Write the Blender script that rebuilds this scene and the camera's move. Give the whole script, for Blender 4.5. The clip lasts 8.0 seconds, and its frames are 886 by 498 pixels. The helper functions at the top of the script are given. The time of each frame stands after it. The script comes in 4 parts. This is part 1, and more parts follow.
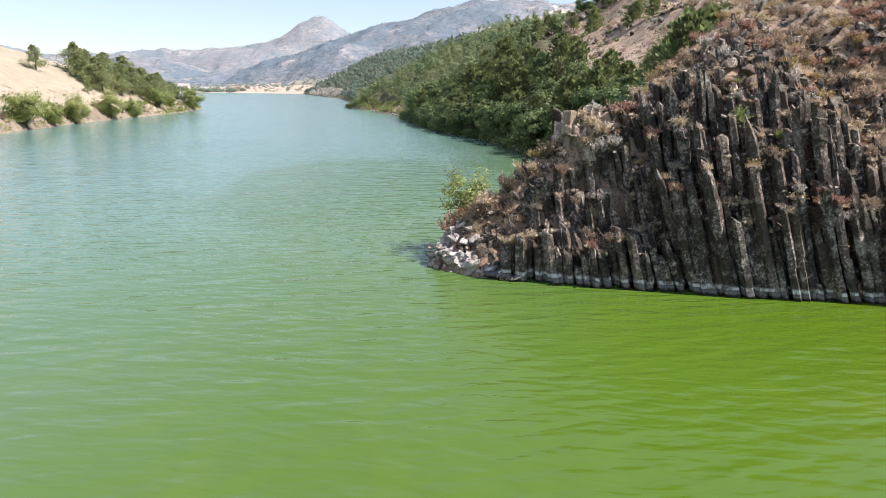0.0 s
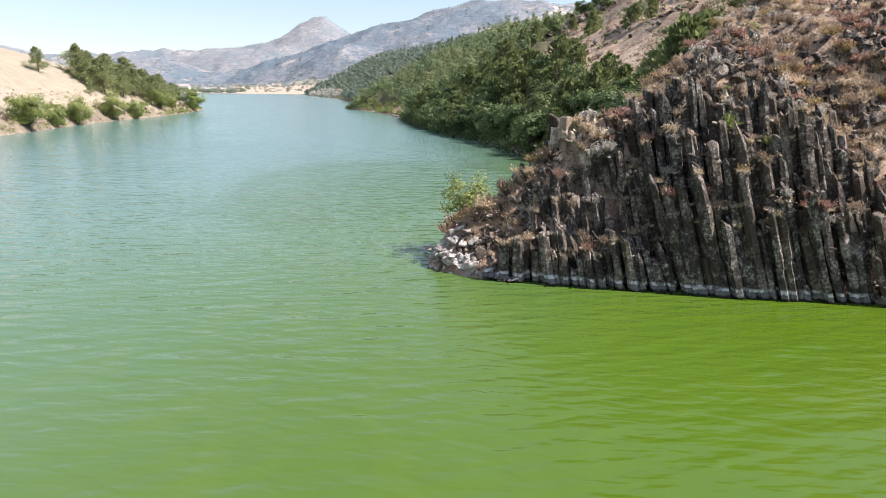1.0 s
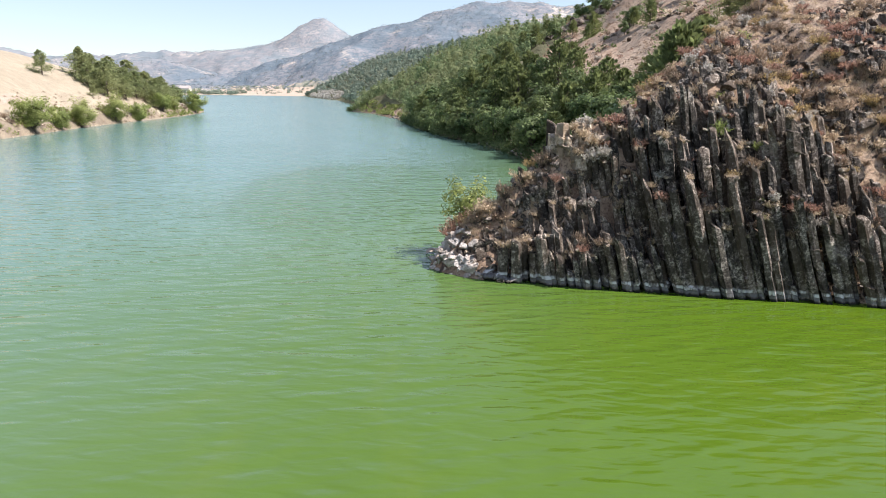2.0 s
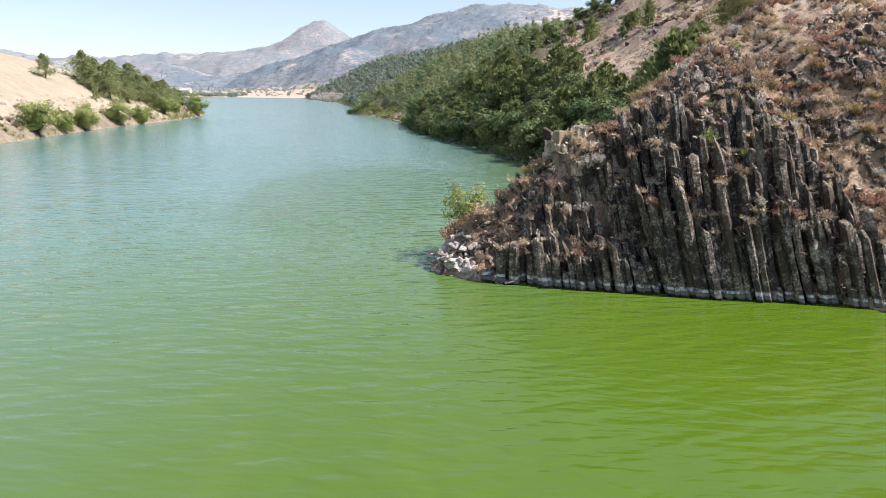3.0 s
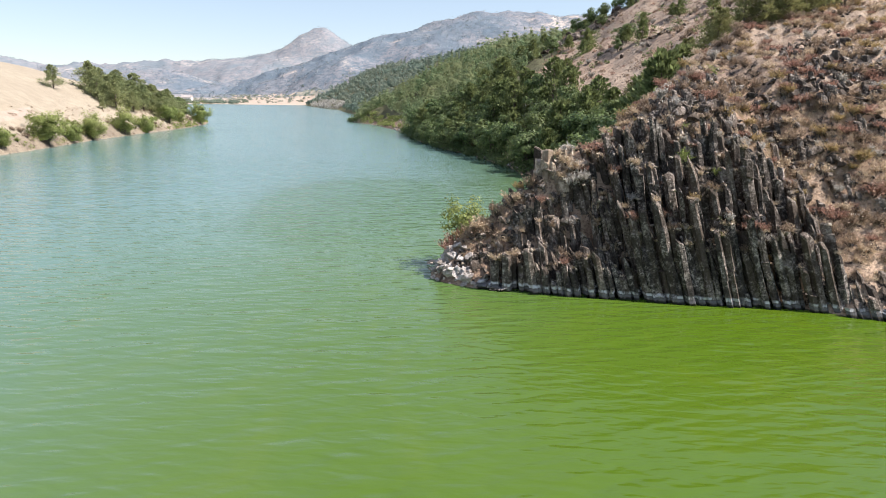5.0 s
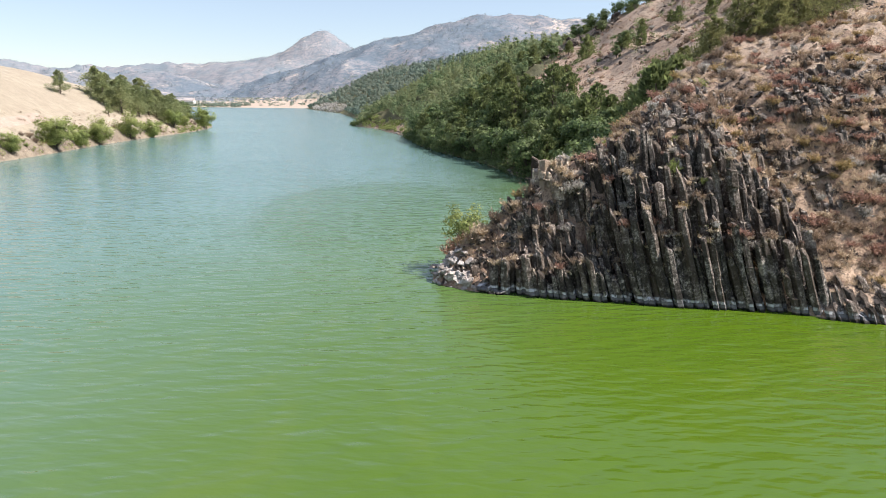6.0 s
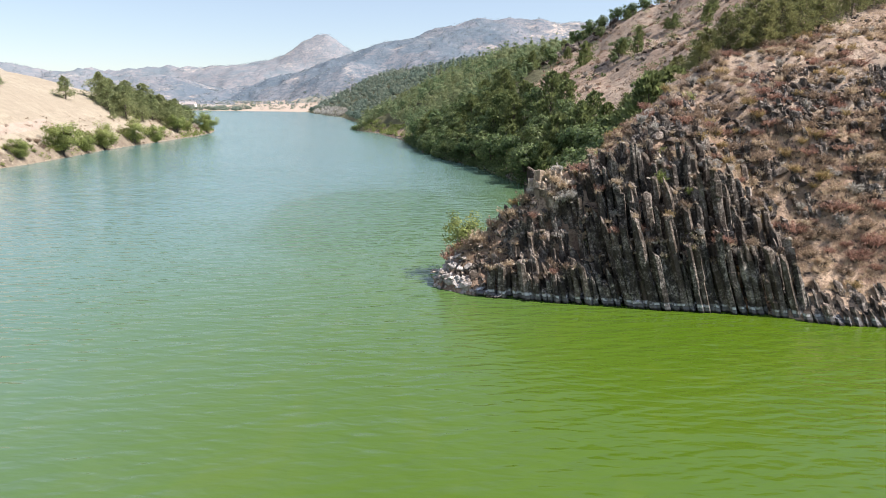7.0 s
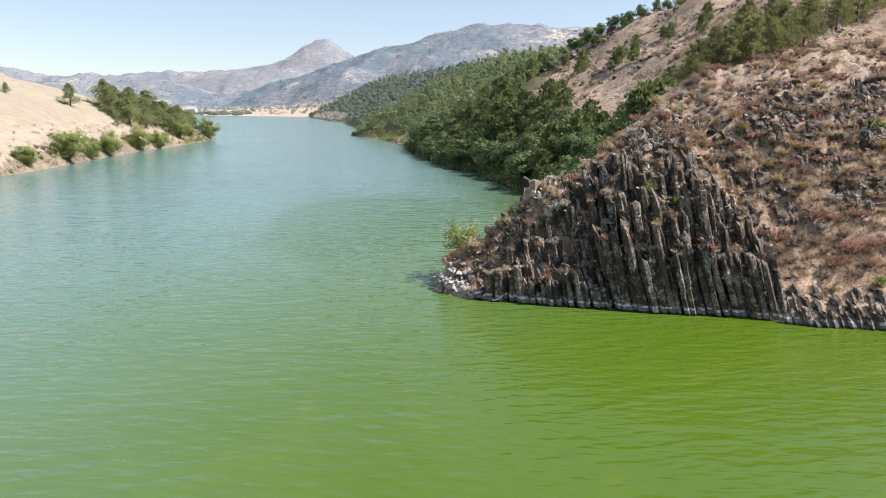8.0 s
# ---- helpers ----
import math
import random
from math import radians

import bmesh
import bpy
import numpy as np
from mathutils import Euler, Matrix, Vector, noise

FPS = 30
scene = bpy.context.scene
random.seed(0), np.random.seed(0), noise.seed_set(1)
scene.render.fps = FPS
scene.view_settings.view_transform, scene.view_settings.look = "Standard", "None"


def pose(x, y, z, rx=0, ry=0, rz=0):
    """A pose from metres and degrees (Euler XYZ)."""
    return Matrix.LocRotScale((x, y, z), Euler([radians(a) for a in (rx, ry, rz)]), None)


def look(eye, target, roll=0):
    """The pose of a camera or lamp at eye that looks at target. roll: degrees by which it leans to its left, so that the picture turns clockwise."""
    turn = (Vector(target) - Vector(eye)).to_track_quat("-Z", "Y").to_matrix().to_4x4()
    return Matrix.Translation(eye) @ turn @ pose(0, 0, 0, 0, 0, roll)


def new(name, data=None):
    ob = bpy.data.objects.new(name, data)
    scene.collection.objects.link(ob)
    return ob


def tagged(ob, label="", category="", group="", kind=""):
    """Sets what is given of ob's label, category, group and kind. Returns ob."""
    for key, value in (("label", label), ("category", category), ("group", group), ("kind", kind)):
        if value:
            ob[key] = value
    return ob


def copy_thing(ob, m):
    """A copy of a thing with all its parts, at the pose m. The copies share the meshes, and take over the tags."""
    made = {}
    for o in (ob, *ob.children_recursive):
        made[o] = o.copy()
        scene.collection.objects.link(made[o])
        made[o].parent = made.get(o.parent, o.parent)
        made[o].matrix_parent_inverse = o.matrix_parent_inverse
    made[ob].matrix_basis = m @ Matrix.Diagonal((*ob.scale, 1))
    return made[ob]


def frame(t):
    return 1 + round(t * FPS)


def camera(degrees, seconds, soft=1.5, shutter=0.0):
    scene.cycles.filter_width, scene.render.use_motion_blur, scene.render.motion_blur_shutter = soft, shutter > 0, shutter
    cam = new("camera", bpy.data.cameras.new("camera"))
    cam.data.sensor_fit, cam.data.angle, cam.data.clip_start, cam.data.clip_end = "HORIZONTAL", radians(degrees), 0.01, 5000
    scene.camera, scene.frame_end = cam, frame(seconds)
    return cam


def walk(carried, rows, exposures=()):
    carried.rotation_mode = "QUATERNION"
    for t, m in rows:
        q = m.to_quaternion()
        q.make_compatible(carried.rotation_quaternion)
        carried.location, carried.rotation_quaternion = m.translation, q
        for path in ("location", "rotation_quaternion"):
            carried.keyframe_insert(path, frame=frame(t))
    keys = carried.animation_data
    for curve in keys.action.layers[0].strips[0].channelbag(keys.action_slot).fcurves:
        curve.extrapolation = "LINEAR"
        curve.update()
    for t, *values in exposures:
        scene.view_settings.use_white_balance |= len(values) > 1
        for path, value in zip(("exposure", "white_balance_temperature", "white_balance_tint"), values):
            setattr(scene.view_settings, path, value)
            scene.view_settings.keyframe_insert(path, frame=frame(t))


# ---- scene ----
cam = camera(73.0, 8.0, soft=0.8)
PATH = [
    (0, (-0.003, 1.087, 10.512), (-0.058, 3.018, 9.993), 0.7),
    (0.5, (0.007, 0.593, 10.678), (-0.046, 2.525, 10.161), 0.7),
    (1, (0.035, 0.057, 10.903), (-0.02, 1.987, 10.385), 0.7),
    (1.5, (0.022, -0.546, 11.075), (-0.034, 1.385, 10.559), 0.7),
    (3, (0.027, -2.612, 11.72), (-0.029, -0.679, 11.212), 0.7),
    (3.5, (0.093, -3.368, 11.944), (0.036, -1.433, 11.441), 0.7),
    (4, (0.104, -4.176, 12.255), (0.049, -2.24, 11.757), 0.7),
    (4.5, (0.178, -5.011, 12.534), (0.123, -3.074, 12.041), 0.7),
    (6, (0.221, -8.066, 13.625), (0.161, -6.126, 13.144), 0.7),
    (6.5, (0.286, -9.19, 13.989), (0.224, -7.249, 13.513), 0.7),
    (7, (0.311, -10.357, 14.432), (0.25, -8.414, 13.96), 0.7),
    (7.5, (0.305, -11.593, 14.801), (0.245, -9.649, 14.338), 0.7),
    (8, (0.344, -12.725, 15.153), (0.284, -10.779, 14.695), 0.7),
]
walk(cam, [(t, look(eye, target, roll)) for t, eye, target, roll in PATH], [(0, 0.99), (4, 0.93), (8, 0.84)])


# ---- world, sun, exposure ----
SUN = Vector((0.62, -0.05, 0.78)).normalized()
world = bpy.data.worlds.new("world")
scene.world = world
world.use_nodes = True
wn = world.node_tree.nodes
sky = wn.new("ShaderNodeTexSky")
sky.sky_type, sky.sun_disc = "NISHITA", False
sky.sun_elevation = math.asin(SUN.z)
sky.sun_rotation = math.atan2(SUN.x, SUN.y)
sky.air_density, sky.dust_density, sky.ozone_density = 1.0, 0.3, 1.2
wn["Background"].inputs["Strength"].default_value = 0.056
haze = wn.new("ShaderNodeMix")
haze.data_type, haze.blend_type = "RGBA", "ADD"
haze.inputs[0].default_value = 1.0
haze.inputs[7].default_value = (2.64, 2.90, 3.60, 1)
world.node_tree.links.new(sky.outputs[0], haze.inputs[6])
world.node_tree.links.new(haze.outputs[2], wn["Background"].inputs["Color"])
lamp = bpy.data.lights.new("sun", "SUN")
lamp.energy, lamp.angle, lamp.color = 5.0, radians(0.53), (1.0, 0.925, 0.885)
sun = new("sun", lamp)
sun.matrix_world = look(SUN * 100, (0, 0, 0))


# ---- materials ----
class Nodes:
    """A small builder of node materials."""

    def __init__(self, name, rough=0.8, spec=0.3):
        self.m = bpy.data.materials.new(name)
        self.m.use_nodes = True
        self.t = self.m.node_tree
        self.b = self.t.nodes["Principled BSDF"]
        self.b.inputs["Roughness"].default_value = rough
        self.b.inputs["Specular IOR Level"].default_value = spec
        self.pos = self.t.nodes.new("ShaderNodeNewGeometry")

    def link(self, a, b):
        self.t.links.new(a, b)

    def mapped(self, scale=(1, 1, 1), turn=0.0):
        n = self.t.nodes.new("ShaderNodeMapping")
        n.vector_type = "TEXTURE"
        n.inputs["Scale"].default_value = tuple(1 / v for v in scale)
        n.inputs["Rotation"].default_value = (0, 0, radians(turn))
        self.link(self.pos.outputs["Position"], n.inputs["Vector"])
        return n.outputs[0]

    def noise(self, scale, detail=4.0, rough=0.55, vec=None, distort=0.0):
        n = self.t.nodes.new("ShaderNodeTexNoise")
        n.inputs["Scale"].default_value, n.inputs["Detail"].default_value = scale, detail
        n.inputs["Roughness"].default_value, n.inputs["Distortion"].default_value = rough, distort
        self.link(vec if vec else self.pos.outputs["Position"], n.inputs["Vector"])
        return n.outputs["Fac"]

    def cells(self, scale, vec=None, feature="F1"):
        n = self.t.nodes.new("ShaderNodeTexVoronoi")
        n.feature = feature
        n.inputs["Scale"].default_value = scale
        self.link(vec if vec else self.pos.outputs["Position"], n.inputs["Vector"])
        return n.outputs["Distance"]

    def step(self, fac, a, b, va=0.0, vb=1.0):
        n = self.t.nodes.new("ShaderNodeMapRange")
        n.interpolation_type = "SMOOTHSTEP"
        for k, v in zip(("From Min", "From Max", "To Min", "To Max"), (a, b, va, vb)):
            n.inputs[k].default_value = v
        self.link(fac, n.inputs["Value"])
        return n.outputs["Result"]

    def math(self, op, a, b=None):
        n = self.t.nodes.new("ShaderNodeMath")
        n.operation = op
        for k, v in enumerate((a, b)):
            if v is None:
                continue
            if isinstance(v, (int, float)):
                n.inputs[k].default_value = v
            else:
                self.link(v, n.inputs[k])
        return n.outputs[0]

    def ramp(self, fac, stops):
        n = self.t.nodes.new("ShaderNodeValToRGB")
        e = n.color_ramp.elements
        while len(e) < len(stops):
            e.new(0.5)
        for one, (p, c) in zip(e, stops):
            one.position, one.color = p, (*c, 1)
        self.link(fac, n.inputs["Fac"])
        return n.outputs["Color"]

    def mix(self, fac, a, b, blend="MIX"):
        n = self.t.nodes.new("ShaderNodeMix")
        n.data_type, n.blend_type = "RGBA", blend
        for k, v in ((0, fac), (6, a), (7, b)):
            if isinstance(v, (int, float)):
                n.inputs[k].default_value = v
            elif isinstance(v, tuple):
                n.inputs[k].default_value = (*v, 1)
            else:
                self.link(v, n.inputs[k])
        return n.outputs[2]

    def axis(self, name):
        n = self.t.nodes.new("ShaderNodeSeparateXYZ")
        self.link(self.pos.outputs["Position"], n.inputs[0])
        return n.outputs[name]

    def color(self, c):
        self.link(c, self.b.inputs["Base Color"])

    def bump(self, height, strength=0.5, distance=0.1, after=None):
        n = self.t.nodes.new("ShaderNodeBump")
        n.inputs["Strength"].default_value, n.inputs["Distance"].default_value = strength, distance
        self.link(height, n.inputs["Height"])
        if after:
            self.link(after, n.inputs["Normal"])
        self.link(n.outputs[0], self.b.inputs["Normal"])
        return n.outputs[0]


def make_rock(name, dark, mid, dust, band=True):
    k = Nodes(name, 0.85, 0.25)
    big, fine = k.noise(0.55, 5), k.noise(6.0, 8, 0.75)
    c = k.ramp(fine, [(0.38, dark), (0.50, mid), (0.62, dust)])
    c = k.mix(k.step(big, 0.50, 0.70, 0, 0.35), c, dust)
    streak = k.noise(1.0, 4, 0.6, k.mapped((3.5, 3.5, 0.35)))
    c = k.mix(k.step(streak, 0.5, 0.72, 0, 0.6), c, dark)
    c = k.mix(k.step(k.noise(2.2, 5, 0.7), 0.62, 0.72, 0, 0.5), c, (0.30, 0.27, 0.20))
    c = k.mix(k.step(k.noise(11.0, 4, 0.7), 0.58, 0.68, 0, 0.6), c, (0.44, 0.37, 0.29))
    c = k.mix(k.step(k.noise(0.9, 6, 0.7), 0.57, 0.44, 0, 0.85), c, dark)
    info = k.t.nodes.new("ShaderNodeObjectInfo")
    c = k.mix(k.math("MULTIPLY", info.outputs["Random"], 0.4), c, tuple(v * w for v, w in zip(mid, (1.25, 1.05, 0.85))))
    if band:
        z = k.math("ADD", k.axis("Z"), k.math("MULTIPLY", k.noise(1.6, 3), 0.35))
        wet = k.step(z, 0.34, 0.22)
        lime = k.math("MULTIPLY", k.step(z, 0.54, 0.59), k.step(z, 0.82, 0.69))
        lime = k.math("MULTIPLY", lime, k.step(k.noise(1.0, 3, 0.6, k.mapped((3, 3, 1.2))), 0.44, 0.58, 0.15, 0.9))
        c = k.mix(lime, c, (0.68, 0.67, 0.67))
        c = k.mix(k.math("MULTIPLY", k.step(z, 0.30, 0.40), k.step(z, 0.60, 0.46, 0, 0.7)), c, (0.20, 0.20, 0.21))
        c = k.mix(wet, c, (0.018, 0.020, 0.014))
    k.color(c)
    crack = k.cells(1.6, k.mapped((1, 1, 0.5)), "DISTANCE_TO_EDGE")
    first = k.bump(k.step(crack, 0.0, 0.06), 0.5, 0.06)
    k.bump(fine, 1.0, 0.12, first)
    return k.m


ROCK = make_rock("basalt", (0.016, 0.0135, 0.012), (0.130, 0.110, 0.094), (0.62, 0.54, 0.47))
BOULDER = make_rock("boulder_rock", (0.20, 0.18, 0.165), (0.52, 0.48, 0.45), (0.72, 0.69, 0.65), False)
LICHEN_ROCK = make_rock("lichen_rock", (0.13, 0.11, 0.09), (0.42, 0.36, 0.29), (0.66, 0.59, 0.50), False)


def make_ground(name, straw, soil, rock, share):
    k = Nodes(name, 0.95, 0.1)
    broad, mid, fine = k.noise(0.045, 4), k.noise(0.5, 5, 0.6), k.noise(6.0, 6, 0.7)
    c = k.ramp(mid, [(0.34, soil), (0.52, straw), (0.75, tuple(min(1, v * 1.2) for v in straw))])
    c = k.mix(k.step(broad, 0.42, 0.62, 0, 0.5), c, soil)
    c = k.mix(k.step(fine, 0.46, 0.66, 0, 0.75), c, tuple(v * 0.5 for v in soil))
    c = k.mix(k.step(k.noise(1.3, 6, 0.7), 0.64 - share, 0.74 - share), c, rock)
    k.color(c)
    k.bump(fine, 0.9, 0.25)
    return k.m


SLOPE = make_ground("dry_hillside", (0.46, 0.365, 0.28), (0.29, 0.205, 0.152), (0.11, 0.086, 0.073), 0.11)
BRUSH = make_ground("rocky_brush_slope", (0.52, 0.385, 0.275), (0.27, 0.175, 0.125), (0.065, 0.052, 0.045), 0.12)
MEADOW = make_ground("dry_meadow", (0.395, 0.342, 0.258), (0.325, 0.275, 0.208), (0.27, 0.22, 0.17), -0.01)
BANK = make_ground("bank_soil", (0.29, 0.24, 0.18), (0.18, 0.145, 0.11), (0.15, 0.125, 0.10), 0.04)
BEACH = make_ground("pale_beach", (0.44, 0.36, 0.29), (0.38, 0.305, 0.245), (0.33, 0.27, 0.22), 0.0)
FLOOR = make_ground("woodland_floor", (0.15, 0.145, 0.085), (0.095, 0.092, 0.055), (0.24, 0.19, 0.135), -0.02)

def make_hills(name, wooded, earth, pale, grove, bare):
    """Distant hillsides: woods, burnt earth and pale grass in patches; far ones get haze-tinted colours."""
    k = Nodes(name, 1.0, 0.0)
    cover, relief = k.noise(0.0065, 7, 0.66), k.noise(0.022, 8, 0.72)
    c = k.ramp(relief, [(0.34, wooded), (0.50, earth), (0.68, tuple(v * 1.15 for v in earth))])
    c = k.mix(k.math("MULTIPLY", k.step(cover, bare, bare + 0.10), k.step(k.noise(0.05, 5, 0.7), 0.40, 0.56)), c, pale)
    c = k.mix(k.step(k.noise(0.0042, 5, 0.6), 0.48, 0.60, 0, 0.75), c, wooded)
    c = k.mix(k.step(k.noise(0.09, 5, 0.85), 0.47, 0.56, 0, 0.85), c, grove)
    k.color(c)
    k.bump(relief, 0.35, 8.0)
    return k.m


# The far and middle hills carry blue distance haze in their base colours.
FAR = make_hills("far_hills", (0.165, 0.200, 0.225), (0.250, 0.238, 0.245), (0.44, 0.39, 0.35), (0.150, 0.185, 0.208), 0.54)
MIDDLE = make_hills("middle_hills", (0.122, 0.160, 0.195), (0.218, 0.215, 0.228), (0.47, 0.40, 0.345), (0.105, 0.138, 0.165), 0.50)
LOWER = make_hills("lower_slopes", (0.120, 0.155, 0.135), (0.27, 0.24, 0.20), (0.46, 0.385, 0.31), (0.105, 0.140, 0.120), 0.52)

k = Nodes("lake_water", 0.16, 0.5)
k.b.inputs["IOR"].default_value = 1.46
murk = k.noise(0.02, 4, 0.6, k.mapped((1.0, 0.6, 1)))
algae = k.noise(0.11, 5, 0.6, k.mapped((1.6, 0.7, 1)), 1.5)
c = k.ramp(murk, [(0.3, (0.056, 0.106, 0.007)), (0.7, (0.070, 0.118, 0.007))])
c = k.mix(k.step(algae, 0.45, 0.75, 0, 0.35), c, (0.092, 0.132, 0.006))
# Outward water turns pale blue-green: sky reflection mixed into the base colour.
span = k.math("ADD", k.math("MULTIPLY", k.axis("Y"), 0.55), k.math("MULTIPLY", k.axis("X"), -1.1))
span = k.math("ADD", span, k.math("MULTIPLY", k.noise(0.025, 4, 0.6), 40.0))
c = k.mix(k.step(span, 16.0, 112.0, 0, 0.9), c, (0.108, 0.192, 0.180))
gust = k.step(k.noise(0.022, 4, 0.6, k.mapped((1.0, 0.7, 1), 20)), 0.35, 0.65, 0.6, 1.15)
px = k.math("DIVIDE", k.math("ADD", k.axis("X"), 13.0), 13.0)
py = k.math("DIVIDE", k.math("SUBTRACT", k.axis("Y"), 68.0), 24.0)
far_off = k.math("ADD", k.math("MULTIPLY", px, px), k.math("MULTIPLY", py, py))
far_off = k.math("ADD", far_off, k.math("MULTIPLY", k.math("SUBTRACT", k.noise(0.06, 3), 0.5), 1.2))
ruffled_dim = k.step(far_off, 1.15, 0.65)
gust = k.math("ADD", gust, k.math("MULTIPLY", ruffled_dim, 0.5))
# Darker green over the rougher patch stands in for weaker sky reflection.
c = k.mix(k.math("MULTIPLY", ruffled_dim, 0.4), c, (0.066, 0.130, 0.050))
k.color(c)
swell = k.noise(1.0, 1.0, 0.4, k.mapped((0.10, 0.34, 1), 8), 0.2)
waves = k.noise(1.0, 1.2, 0.4, k.mapped((0.34, 1.25, 1), 13), 0.25)
cross = k.noise(1.0, 1.2, 0.4, k.mapped((0.65, 2.1, 1), -3), 0.3)
chop = k.noise(1.0, 1.5, 0.5, k.mapped((1.8, 4.6, 1), 14))
w = k.math("ADD", k.math("MULTIPLY", swell, 0.9), k.math("MULTIPLY", waves, 1.35))
w = k.math("ADD", w, k.math("MULTIPLY", cross, 0.8))
w = k.math("ADD", w, k.math("MULTIPLY", chop, 0.13))
calm = k.step(k.axis("Y"), 30.0, 200.0, 1.0, 0.62)
k.bump(k.math("MULTIPLY", w, k.math("MULTIPLY", gust, calm)), 1.0, 0.122)
WATER = k.m


def make_leaf(name, dark, light, tint, tint_share=0.45, rough=0.6, glow_through=0.46, patch=0.0):
    k = Nodes(name, rough, 0.25)
    c = k.ramp(k.pos.outputs["Random Per Island"], [(0.0, dark), (0.75, light), (1.0, tuple(min(1, v * 1.5) for v in light))])
    info = k.t.nodes.new("ShaderNodeObjectInfo")
    c = k.mix(k.math("MULTIPLY", info.outputs["Random"], tint_share), c, tint)
    if patch:
        c = k.mix(k.step(k.noise(patch, 3), 0.40, 0.60, 0, 0.8), c, tint)
    k.color(c)
    thin = k.t.nodes.new("ShaderNodeBsdfTranslucent")
    k.link(c, thin.inputs["Color"])
    both = k.t.nodes.new("ShaderNodeMixShader")
    both.inputs[0].default_value = glow_through
    k.link(k.b.outputs[0], both.inputs[1])
    k.link(thin.outputs[0], both.inputs[2])
    k.link(both.outputs[0], k.t.nodes["Material Output"].inputs["Surface"])
    return k.m


OAK = make_leaf("oak_leaves", (0.036, 0.066, 0.026), (0.125, 0.180, 0.066), (0.19, 0.205, 0.08), 0.45, 0.55, 0.34)
JUNIPER = make_leaf("juniper_sprays", (0.064, 0.088, 0.038), (0.185, 0.225, 0.088), (0.235, 0.25, 0.10))
OLIVE = make_leaf("olive_sprays", (0.095, 0.105, 0.048), (0.245, 0.25, 0.105), (0.30, 0.28, 0.12))
PINE = make_leaf("pine_needles", (0.12, 0.15, 0.078), (0.30, 0.335, 0.155), (0.37, 0.37, 0.175))
WILLOW = make_leaf("willow_leaves", (0.09, 0.125, 0.042), (0.26, 0.31, 0.095), (0.34, 0.345, 0.12))
SAGE = make_leaf("sage_leaves", (0.20, 0.185, 0.155), (0.46, 0.43, 0.38), (0.55, 0.52, 0.48))
RUST = make_leaf("rusty_twigs", (0.155, 0.09, 0.067), (0.39, 0.235, 0.175), (0.33, 0.185, 0.14))
BROWN = make_leaf("brown_twigs", (0.11, 0.08, 0.06), (0.32, 0.24, 0.175), (0.36, 0.26, 0.17))
GOLD = make_leaf("golden_twigs", (0.20, 0.145, 0.07), (0.42, 0.31, 0.15), (0.36, 0.28, 0.13))
STRAW = make_leaf("straw", (0.32, 0.25, 0.17), (0.58, 0.47, 0.34), (0.48, 0.36, 0.24))
# Foliage gets paler and bluer with distance: haze mixed into the leaf colours.
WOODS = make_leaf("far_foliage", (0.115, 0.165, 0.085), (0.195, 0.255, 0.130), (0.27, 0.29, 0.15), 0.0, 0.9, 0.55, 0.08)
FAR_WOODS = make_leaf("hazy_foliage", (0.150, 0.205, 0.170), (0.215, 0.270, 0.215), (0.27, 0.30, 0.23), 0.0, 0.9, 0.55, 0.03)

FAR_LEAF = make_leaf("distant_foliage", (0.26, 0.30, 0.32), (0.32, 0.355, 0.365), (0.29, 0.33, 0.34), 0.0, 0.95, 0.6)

k = Nodes("bark", 0.9, 0.15)
k.color(k.ramp(k.noise(3.0, 6, 0.7, k.mapped((3, 3, 0.6))), [(0.3, (0.05, 0.04, 0.032)), (0.7, (0.17, 0.14, 0.115))]))
k.bump(k.noise(6, 5, 0.6, k.mapped((3, 3, 0.5))), 0.8, 0.05)
BARK = k.m


# ---- small tools ----
rng = np.random.default_rng(7)


def part(name, verts, faces, material, parent=None, label=""):
    """One mesh object, under a thing or on its own."""
    me = bpy.data.meshes.new(name)
    me.from_pydata([tuple(v) for v in np.asarray(verts, float)], [], [tuple(int(i) for i in f) for f in faces])
    me.materials.append(material)
    ob = new(name, me)
    ob.parent = parent
    if label:
        ob["label"] = label
    return ob


def quads(name, verts, material, parent=None):
    """One mesh of loose quads: verts is (n, 4, 3)."""
    n = len(verts)
    me = bpy.data.meshes.new(name)
    me.vertices.add(n * 4)
    me.vertices.foreach_set("co", np.asarray(verts, np.float32).ravel())
    me.loops.add(n * 4)
    me.loops.foreach_set("vertex_index", np.arange(n * 4, dtype=np.int32))
    me.polygons.add(n)
    me.polygons.foreach_set("loop_start", np.arange(0, n * 4, 4, dtype=np.int32))
    me.update(calc_edges=True)
    me.materials.append(material)
    ob = new(name, me)
    ob.parent = parent
    return ob


def hashed(i, j, seed):
    n = (i * 374761393 + j * 668265263 + seed * 974711) & 0x7FFFFFFF
    n = ((n ^ (n >> 13)) * 1274126177) & 0x7FFFFFFF
    return ((n ^ (n >> 16)) & 0xFFFF) / 65535.0


def value_noise(x, y, seed=0):
    x, y = np.asarray(x, float), np.asarray(y, float)
    i, j = np.floor(x).astype(np.int64), np.floor(y).astype(np.int64)
    u, v = x - i, y - j
    u, v = u * u * (3 - 2 * u), v * v * (3 - 2 * v)
    a = hashed(i, j, seed) * (1 - u) + hashed(i + 1, j, seed) * u
    b = hashed(i, j + 1, seed) * (1 - u) + hashed(i + 1, j + 1, seed) * u
    return a * (1 - v) + b * v


